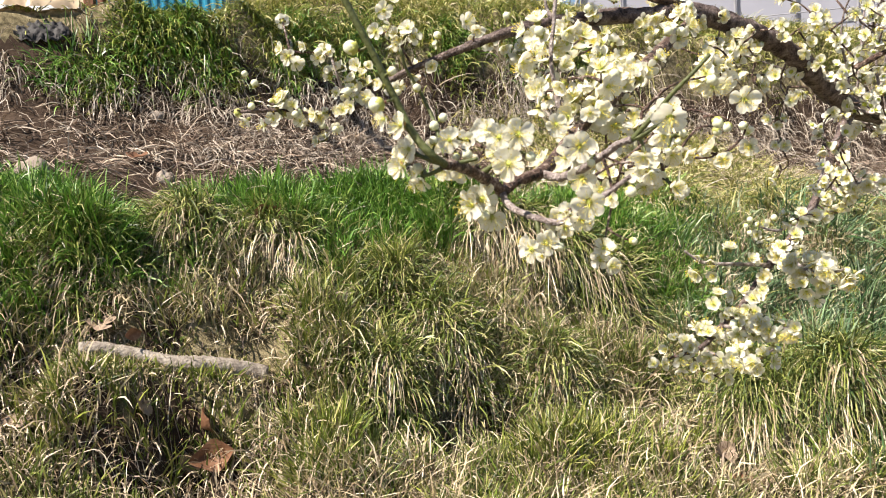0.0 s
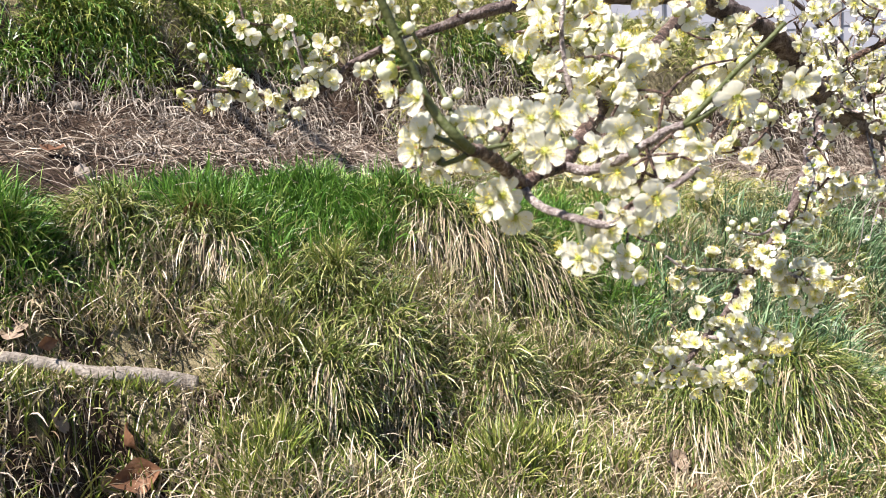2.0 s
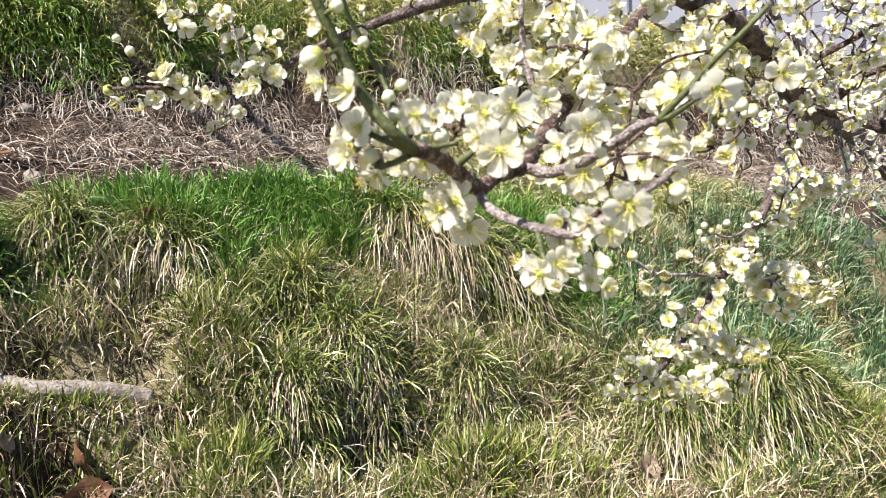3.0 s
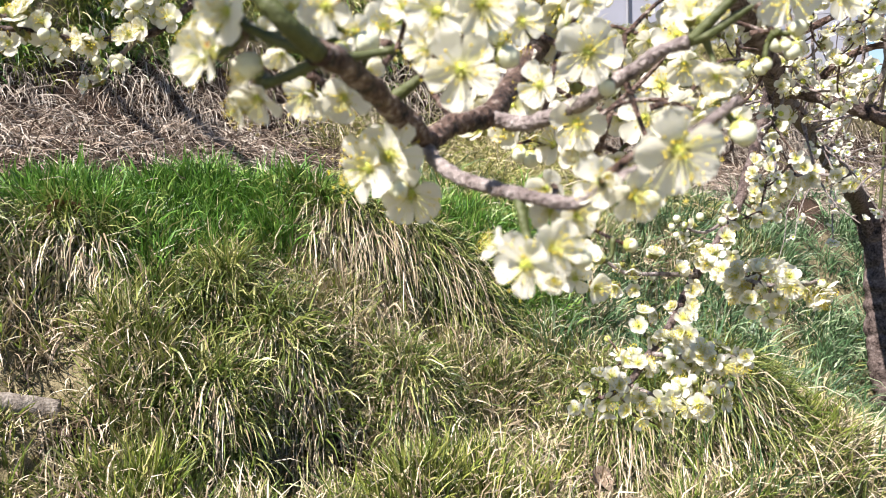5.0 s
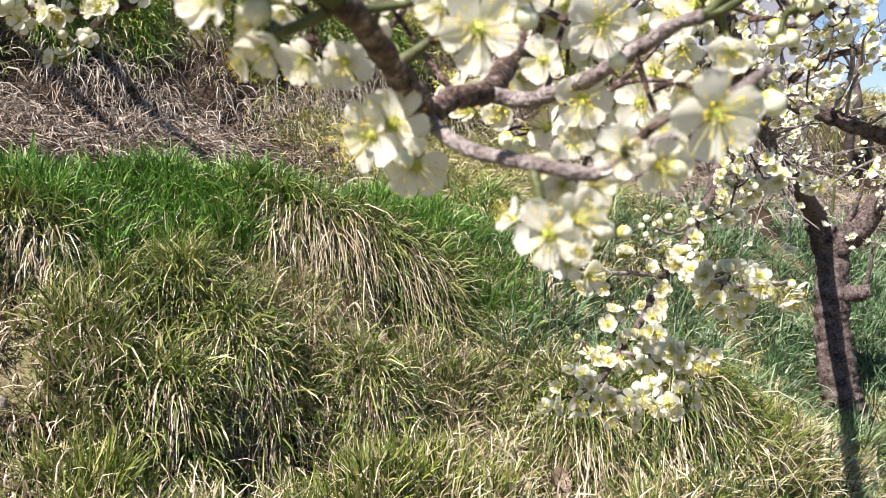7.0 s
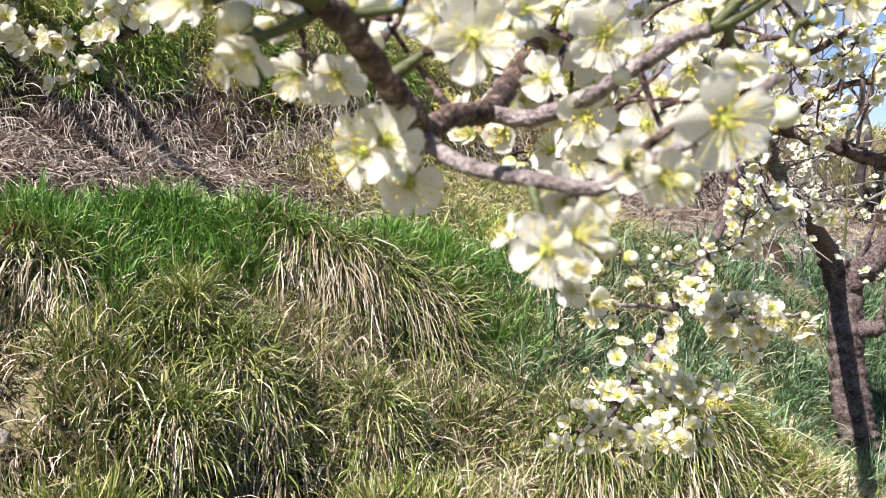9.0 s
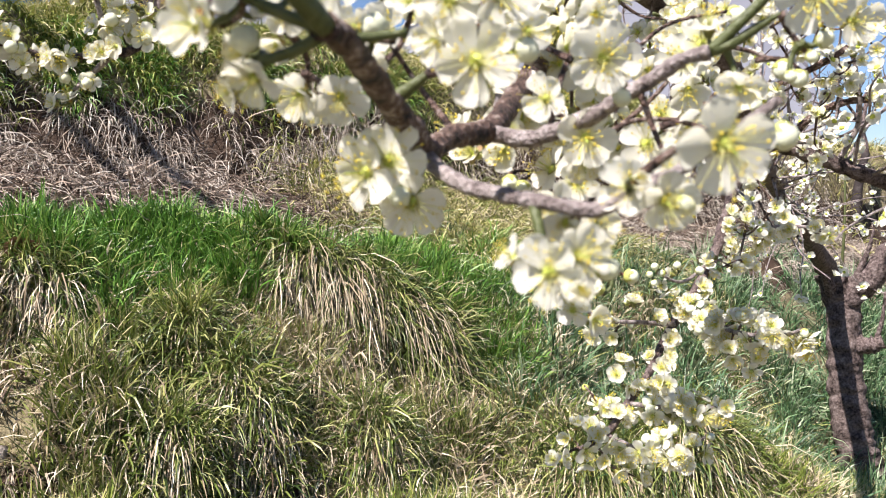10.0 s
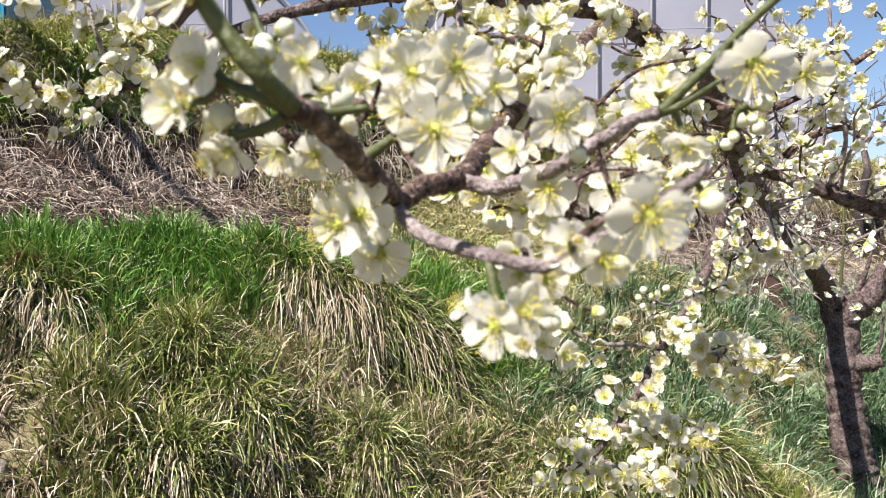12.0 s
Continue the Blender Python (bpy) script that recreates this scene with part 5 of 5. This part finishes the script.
bud_rows([
    (-0.057, 0.183, 1.560, 8.5, -0.90, -0.20, -0.20),
    (-0.069, 0.180, 1.590, 8.0, -0.90, -0.20, 0.30),
    (-0.054, 0.247, 1.571, 5.0, 0.20, -0.60, 0.60),
    (-0.044, 0.245, 1.547, 6.0, 0.20, -0.60, 0.30),
    (-0.039, 0.245, 1.552, 5.5, 0.60, -0.60, 0.30),
    (-0.052, 0.182, 1.576, 5.0, 0.80, -0.40, 0.30),
    (-0.044, 0.204, 1.523, 6.2, -0.21, -0.97, -0.11),
    (-0.019, 0.222, 1.528, 6.4, 0.11, -0.94, 0.32),
    (-0.015, 0.251, 1.491, 5.9, 0.00, -0.95, -0.31),
    (0.016, 0.234, 1.526, 6.2, 0.55, -0.80, -0.25),
    (0.050, 0.276, 1.520, 5.4, 0.11, -0.89, -0.44),
    (0.074, 0.219, 1.504, 6.4, 0.33, -0.73, -0.59),
    (0.103, 0.268, 1.530, 3.6, 0.33, -0.73, -0.59),
    (0.098, 0.269, 1.525, 3.6, 0.00, -0.62, -0.79),
    (0.106, 0.267, 1.533, 4.9, 0.21, -0.93, 0.31),
    (0.050, 0.214, 1.488, 4.5, 0.54, -0.70, -0.47),
    (-0.035, 0.206, 1.536, 5.0, 0.00, -0.44, 0.90),
    (-0.026, 0.226, 1.529, 4.7, -0.21, -0.80, -0.55),
    (0.032, 0.215, 1.473, 5.4, 0.64, -0.76, -0.13)])
bud_spray([
    (-0.299, 0.490, 1.587, 8), (-0.286, 0.494, 1.592, 7), (0.038, 0.452, 1.5, 9), (0.032, 0.453, 1.503, 9), (0.135, 0.367, 1.544, 8), (0.143, 0.366, 1.54, 7),
    (-0.253, 0.511, 1.591, 8),
    (-0.243, 0.511, 1.584, 7), (-0.23, 0.535, 1.57, 7), (0.186, 0.873, 1.367, 7), (0.225, 0.74, 1.288, 7),
    (0.134, 0.79, 1.291, 7), (0.178, 0.748, 1.258, 7), (0.297, 0.714, 1.383, 7), (0.221, 0.895, 1.424, 8)])
bud_spray([
    (0.212, 0.895, 1.418, 7), (0.23, 0.895, 1.417, 7), (0.218, 0.895, 1.409, 7), (0.23, 0.79, 1.285, 7),
    (0.131, 0.811, 1.317, 7), (0.195, 0.739, 1.271, 7), (-0.262, 0.491, 1.592, 7), (-0.265, 0.462, 1.606, 7), (-0.274, 0.463, 1.618, 6),
    (-0.239, 0.492, 1.58, 7), (0.135, 0.424, 1.578, 9), (0.139, 0.42, 1.539, 7), (0.167, 0.474, 1.54, 7),
    (0.071, 0.365, 1.459, 6), (0.061, 0.363, 1.452, 6)])

SPURS.append(([(0.299, 0.879, 1.599), (0.342, 0.96, 1.577), (0.451, 1.221, 1.553), (0.646, 1.62, 1.515), (0.983, 2.318, 1.434)], [0.0135, 0.03], (0.035, 4, 18, "far", 0.05, 1)))

flower_spurs()
crown = mesh_of("far_blossoms", [TREE_INV @ v for v in FAR[0]], FAR[1], PETAL)
crown.materials.append(HEART)
crown.polygons.foreach_set("material_index", FAR[2])
tagged(piece("twig_mass", mesh_of("twig_mass", [TREE_INV @ v for v in FAR_TWIGS[0]], FAR_TWIGS[1], TWIG), tree), kind="stuff")
tagged(piece("crown_blossoms", crown, tree, None, "white blossoms of the crown further back"), kind="stuff")


# ---- things on the bank ----
def on_bank(x, y, lift=0.0):
    return Vector((x, y, float(height(x, y)) + lift))


def ridge(name, label, category, points, r0, r1, mat, sides=14):
    """A log or stake lying on the bank."""
    base = thing(name, label, category, points[0])
    verts, faces = tube(points, [r0, r1], sides, 0.16, 0.06, 8, 77)
    piece("wood", mesh_of("wood", [v - Vector(points[0]) for v in verts], faces, mat), base)
    return base


def lump(name, label, place, size, mat, seed):
    """A weathered stone, half sunk."""
    bm = bmesh.new()
    bmesh.ops.create_icosphere(bm, subdivisions=3, radius=1.0)
    for v in bm.verts:
        d = v.co.normalized()
        v.co = d * (1 + 0.35 * noise.noise(d * 1.3 + Vector((seed, 0, 0))) + 0.22 * noise.noise(d * 3.5 + Vector((0, seed, 0))))
        v.co = Vector((v.co.x * size[0], v.co.y * size[1], v.co.z * size[2]))
    me = bpy.data.meshes.new(name)
    bm.to_mesh(me)
    bm.free()
    me.materials.append(mat)
    me.polygons.foreach_set("use_smooth", [True] * len(me.polygons))
    ob = new(name, me)
    ob.location = place
    return tagged(ob, label, "stone")


def dead_leaf(place, size, mat, turn, label, curl=0.5):
    """A curled, pointed leaf with a midrib fold."""
    verts, faces = [], []
    for i in range(9):
        u = i / 8
        half = 0.33 * math.sin(math.pi * u) ** 0.8 * (0.95 + 0.35 * noise.noise(Vector((5 * u, size * 900, place[0] * 40)))) + 0.004
        for j in range(5):
            v = j / 2 - 1
            verts.append((size * (u - 0.5), size * v * half, size * (curl * (u - 0.5) ** 2 * 1.6 + 0.35 * abs(v) * half * curl * 2 + 0.10 * noise.noise(Vector((3 * u, 1.5 * v, size * 700))))))
    for i in range(8):
        for j in range(4):
            a = i * 5 + j
            faces.append((a, a + 1, a + 6, a + 5))
    ob = new("dead_leaf", mesh_of("dead_leaf", verts, faces, mat))
    ob.matrix_world = Matrix.Translation(place) @ pose(0, 0, 0, *turn)
    return tagged(ob, label, "leaf", "fallen leaves")


log = ridge("driftwood_log", "bleached barkless log lying in the grass", "log",
            [LOG_A.lerp(LOG_B, t) + Vector((0, 0.008 * math.sin(8 * t), 0.010 + 0.005 * math.sin(11 * t))) for t in (0, 0.12, 0.3, 0.5, 0.62, 0.8, 1)], 0.016, 0.022, LOG)
ridge("wood_stake", "short dark stake in the top of the bank", "stake", [on_bank(-1.84, 2.55, -0.03), on_bank(-1.84, 2.55, 0.04), on_bank(-1.835, 2.55, 0.085)], 0.017, 0.014, RUST)
lump("stone", "pale grey stone half sunk in dry soil", on_bank(-1.326, 2.015, 0.01), (0.03, 0.028, 0.03), STONE, 1)
lump("stone", "small pale stone on the bare slope", on_bank(-1.577, 2.416, 0.01), (0.026, 0.022, 0.02), STONE, 2)
lump("rock", "weathered tan rock leaning against the bank", on_bank(-1.533, 1.709, 0.0), (0.05, 0.045, 0.055), STONE, 3)
lump("stone", "tiny pale stone among dead roots", on_bank(-0.62, 3.12, 0.01), (0.02, 0.02, 0.016), STONE, 4)
for spot, size, mat, turn, text, curl in (
    ((-0.872, 1.335, 0.045), 0.12, LEAF, (60, 15, 100), "big curled brown leaf in a hollow", 0.9),
    ((-0.835, 1.315, 0.04), 0.10, LEAF, (70, -10, 20), "curled brown leaf rolled on its side", 1.0),
    ((-0.90, 1.30, 0.04), 0.08, PALE_LEAF, (60, 20, 80), "torn tan leaf stuck in dry grass", 0.7),
    ((-1.415, 2.025, 0.02), 0.07, LEAF, (20, 5, 10), "red-brown leaf on dry roots", 0.5),
    ((-1.44, 1.494, 0.03), 0.09, PALE_LEAF, (30, 10, 60), "pale dry leaf on the slope", 0.5),
    ((-1.223, 1.233, 0.02), 0.06, PALE_LEAF, (50, 10, 120), "pale dry leaf standing in grass", 0.5),
    ((0.245, 1.719, 0.04), 0.09, PALE_LEAF, (40, 0, 70), "greyish dead leaf at the foot of the bank", 0.6),
    ((0.275, 1.66, 0.02), 0.06, LEAF, (15, 0, 10), "flat greyish dead leaf at the foot of the bank", 0.3),
    ((-0.56, 1.322, 0.02), 0.045, LEAF, (60, 0, 90), "small brown leaf in grass", 0.6),
    ((-0.90, 1.79, 0.03), 0.09, LEAF, (70, 0, 60), "brown leaf hanging in a hollow of straw", 0.6),
    ((-1.115, 1.362, 0.03), 0.07, PALE_LEAF, (20, 0, 40), "pale leaf behind the log", 0.5),
    ((-0.969, 1.261, 0.04), 0.08, PALE_LEAF, (65, 0, 110), "tan leaf standing below the log", 0.5),
    ((0.60, 2.42, 0.05), 0.05, LEAF, (70, 0, 90), "small orange-brown leaf in green grass", 0.4),
    ((-1.154, 1.123, 0.03), 0.06, PALE_LEAF, (30, 0, 20), "pale leaf in the grass", 0.5),
    ((-1.03, 1.345, 0.06), 0.045, LEAF, (80, 0, 70), "dark leaf resting on the log", 0.4),
    ((-1.09, 1.33, 0.06), 0.045, PALE_LEAF, (15, 0, 10), "pale leaf resting on the log", 0.3),
    ((-0.547, 3.278, 0.03), 0.07, LEAF, (20, 0, 30), "brown leaf on the bare slope", 0.4),
):
    dead_leaf(on_bank(spot[0], spot[1], spot[2]), size, mat, turn, text, curl)


def crumpled(name, label, category, place, size, mat, seed, tilt=12):
    """A crumpled sheet, draped over the ground."""
    verts, faces = [], []
    nu, nv = 26, 14
    for i in range(nu):
        for j in range(nv):
            u, v = i / (nu - 1) - 0.5, j / (nv - 1) - 0.5
            x, y = u * size[0] * (1 - 0.5 * v * v), v * size[1] * (1 - u * u)
            q = Vector((u * 5, v * 5, seed))
            hill = size[2] * max(0.0, 1 - 3.6 * v * v) * max(0.1, 1 - 3 * u * u) * (0.75 + 0.5 * noise.noise(q * 0.8))
            verts.append((x, y, hill + 0.02 * noise.noise(q * 2.2) + 0.008 * noise.noise(q * 6)))
    for i in range(nu - 1):
        for j in range(nv - 1):
            a = i * nv + j
            faces.append((a, a + 1, a + nv + 1, a + nv))
    ob = new(name, mesh_of(name, verts, faces, mat))
    ob.matrix_world = Matrix.Translation(place) @ pose(0, 0, 0, tilt, 0, 32)
    return tagged(ob, label, category)


crumpled("plastic_sheet", "crumpled tan plastic sheet on the top of the bank", "plastic", on_bank(-2.035, 2.42, 0.02), (0.34, 0.16, 0.06), BAG, 3)
crumpled("rubber_mat", "piece of black rubber mat under dead stems", "mat", on_bank(-1.95, 2.34, 0.02), (0.18, 0.10, 0.015), DARK, 8, 50)


# ---- background on the upper terrace ----
def box_mesh(name, lo, hi, mat):
    x0, y0, z0 = lo
    x1, y1, z1 = hi
    v = [(x0, y0, z0), (x1, y0, z0), (x1, y1, z0), (x0, y1, z0), (x0, y0, z1), (x1, y0, z1), (x1, y1, z1), (x0, y1, z1)]
    f = [(0, 3, 2, 1), (4, 5, 6, 7), (0, 1, 5, 4), (1, 2, 6, 5), (2, 3, 7, 6), (3, 0, 4, 7)]
    return mesh_of(name, v, f, mat, False)


def shed():
    """A shed with ribbed teal sheet walls, a white panel and a rusty corner post."""
    base = thing("shed", "shed with teal sheet wall, white panel and rusty post", "shed", (-3.35, 5.6, 2.2))
    verts, faces = [], []
    count = 60
    for i in range(count + 1):
        x = -0.55 + 0.95 * i / count
        dy = 0.012 * (1 if (i // 2) % 2 else 0)
        verts += [(x, dy, -0.4), (x, dy, 2.0), (x, 0.05, -0.4), (x, 0.05, 2.0)]
    for i in range(count):
        a, b = 4 * i, 4 * (i + 1)
        faces += [(a, b, b + 1, a + 1), (b + 2, a + 2, a + 3, b + 3), (a + 1, b + 1, b + 3, a + 3)]
    piece("wall", mesh_of("wall", verts, faces, TEAL, False), base, None, "teal ribbed metal sheet")
    piece("post", box_mesh("post", (-0.66, -0.03, -0.4), (-0.56, 0.06, 2.1), RUST), base, None, "rusty brown post")
    piece("panel", box_mesh("panel", (-1.6, 0.0, -0.4), (-0.665, 0.05, 2.0), WHITE), base, None, "white sheet panel")
    piece("wall", box_mesh("wall", (0.35, 0.055, -0.4), (0.4, 2.0, 2.0), TEAL), base)
    piece("wall", box_mesh("wall", (-1.6, 0.055, -0.4), (-1.55, 2.0, 2.0), WHITE), base)
    piece("roof", box_mesh("roof", (-1.75, -0.2, 2.105), (0.55, 2.2, 2.15), RUST), base)
    base.rotation_euler = (0, 0, radians(14))


def greenhouse(place, width, rise, depth, turn):
    """A tunnel of film over round steel hoops, with end wall, purlins and wires."""
    base = thing("greenhouse", "tunnel greenhouse of pale translucent film on steel hoops", "greenhouse", place, "greenhouses")
    arc = [(math.cos(math.pi * k / 24) * width / 2, math.sin(math.pi * k / 24) ** 0.85 * rise) for k in range(25)]
    verts, faces = [], []
    rows = 9
    for j in range(rows):
        for k, (x, z) in enumerate(arc):
            sag = 1 - 0.012 * (j % 2)
            verts.append((x * sag, depth * j / (rows - 1), z * sag))
    for j in range(rows - 1):
        for k in range(24):
            a = j * 25 + k
            faces.append((a, a + 1, a + 26, a + 25))
    piece("roof", mesh_of("roof", verts, faces, FILM), base, None, "taut translucent film roof")
    verts = [(x, 0.02, z) for x, z in arc] + [(0, 0.02, 0)]
    piece("end_wall", mesh_of("end_wall", verts, [(k, 25, k + 1) for k in range(24)], FILM), base, None, "film end wall")
    for j in range(0, rows, 2):
        y = depth * j / (rows - 1) - 0.03 * (j == 0)
        hoop = [(x * 1.008, y, z * 1.008) for x, z in arc]
        v, f = tube(hoop, [0.02, 0.02], 6, 0, 0, 2)
        piece("hoop", mesh_of("hoop", v, f, PIPE), base)
    for x in [width * (-0.36 + 0.12 * k) for k in range(7)]:
        top = rise * (1 - (2 * x / width) ** 2) ** 0.5 * 0.98
        v, f = tube([(x, -0.03, 0), (x, -0.03, top / 2), (x, -0.03, top)], [0.016, 0.016], 6, 0, 0, 2)
        piece("upright", mesh_of("upright", v, f, PIPE), base)
    for z in (0.35, 0.62):
        half = width / 2 * (1 - z * z) ** 0.5
        v, f = tube([(-half, -0.06, rise * z), (0, -0.06, rise * z), (half, -0.06, rise * z)], [0.006, 0.006], 5, 0, 0, 2)
        piece("wire", mesh_of("wire", v, f, PIPE), base)
    base.rotation_euler = (0, 0, radians(turn))


shed()
greenhouse((-3.75, 9.6, 2.0), 5.2, 2.9, 14.0, 6)
greenhouse((1.8, 9.8, 1.85), 5.2, 3.0, 14.0, -4)


def bare_tree(name, label, place, trunk_r, tall, seed, levels, lean=(0, 0)):
    """A leafless tree: a tapered trunk that forks into limbs, branches and thin twigs."""
    rng = random.Random(seed)
    base = thing(name, label, "tree", place)
    twigs = ([], [])

    def limb(p, d, length, r, level):
        pts = [p]
        for _ in range(3):
            d = (d + Vector((rng.gauss(0, 0.22), rng.gauss(0, 0.22), rng.gauss(0.06, 0.12)))).normalized()
            pts.append(pts[-1] + d * length / 3)
        v, f = tube(pts, [r, r * 0.6], 8 if level < 2 else 5, 0.15 if level < 2 else 0, 0.2 if level < 2 else 0, 4 if level < 2 else 2, seed + level)
        if level < 3:
            piece(("trunk", "limb", "branch")[level], mesh_of("stem", v, f, SHADED_BARK if level == 0 else BARK), base)
        else:
            b = len(twigs[0])
            twigs[0].extend(v)
            twigs[1].extend(tuple(b + i for i in q) for q in f)
        if level < levels:
            for _ in range(rng.choice((2, 3, 3))):
                at = pts[rng.choice((1, 2, 3, 3))]
                e = (d + Vector((rng.gauss(0, 0.6), rng.gauss(0, 0.6), rng.gauss(0.15, 0.4)))).normalized()
                limb(at, e, length * rng.uniform(0.55, 0.8), r * rng.uniform(0.4, 0.6), level + 1)

    limb(Vector((0, 0, -0.1)), Vector((lean[0], lean[1], 1)).normalized(), tall, trunk_r, 0)
    tagged(piece("twig_spray", mesh_of("twig_spray", *twigs, BARK), base), kind="stuff")
    return base


bare_tree("orchard_tree", "leafless orchard tree on the upper terrace, trunk coloured as if in shade", on_bank(-1.72, 5.1), 0.13, 1.1, 4, 3)
bare_tree("orchard_tree", "leafless tree with fine upright twigs", on_bank(3.3, 6.6), 0.05, 0.8, 9, 4, (0.15, 0.1))
bare_tree("orchard_tree", "leafless tree with fine upright twigs", on_bank(2.0, 5.6), 0.045, 0.7, 12, 4, (0.1, 0.0))


def shade_tree():
    """A tree on the upper terrace whose two drooping limbs throw their shadows on the bare slope."""
    base = thing("orchard_tree", "orchard tree with long bare limbs shading the bank", "tree", on_bank(-3.5, 2.5))
    for name, radii, pts in (
        ("trunk", [0.09, 0.07, 0.055], [on_bank(-3.5, 2.5, -0.05), (-3.48, 2.45, 2.9), (-3.4, 2.42, 3.5), (-3.2, 2.35, 3.9)]),
        ("limb", [0.04, 0.024, 0.018, 0.006], [(-3.2, 2.35, 3.9), (-2.6, 2.1, 3.95), (-2.14, 2.05, 3.72), (-1.88, 2.01, 3.46), (-1.59, 1.66, 3.28), (-1.47, 1.47, 3.19)]),
        ("limb", [0.035, 0.022, 0.017, 0.006], [(-3.3, 2.4, 3.7), (-2.5, 1.95, 3.75), (-2.17, 1.89, 3.59), (-1.98, 1.83, 3.43), (-1.82, 1.68, 3.34)]),
    ):
        v, f = tube(pts, radii, 12, 0.2, 0.2, 6, 5)
        piece(name, mesh_of(name, [p - base.location for p in v], f, TRUNK), base)


shade_tree()
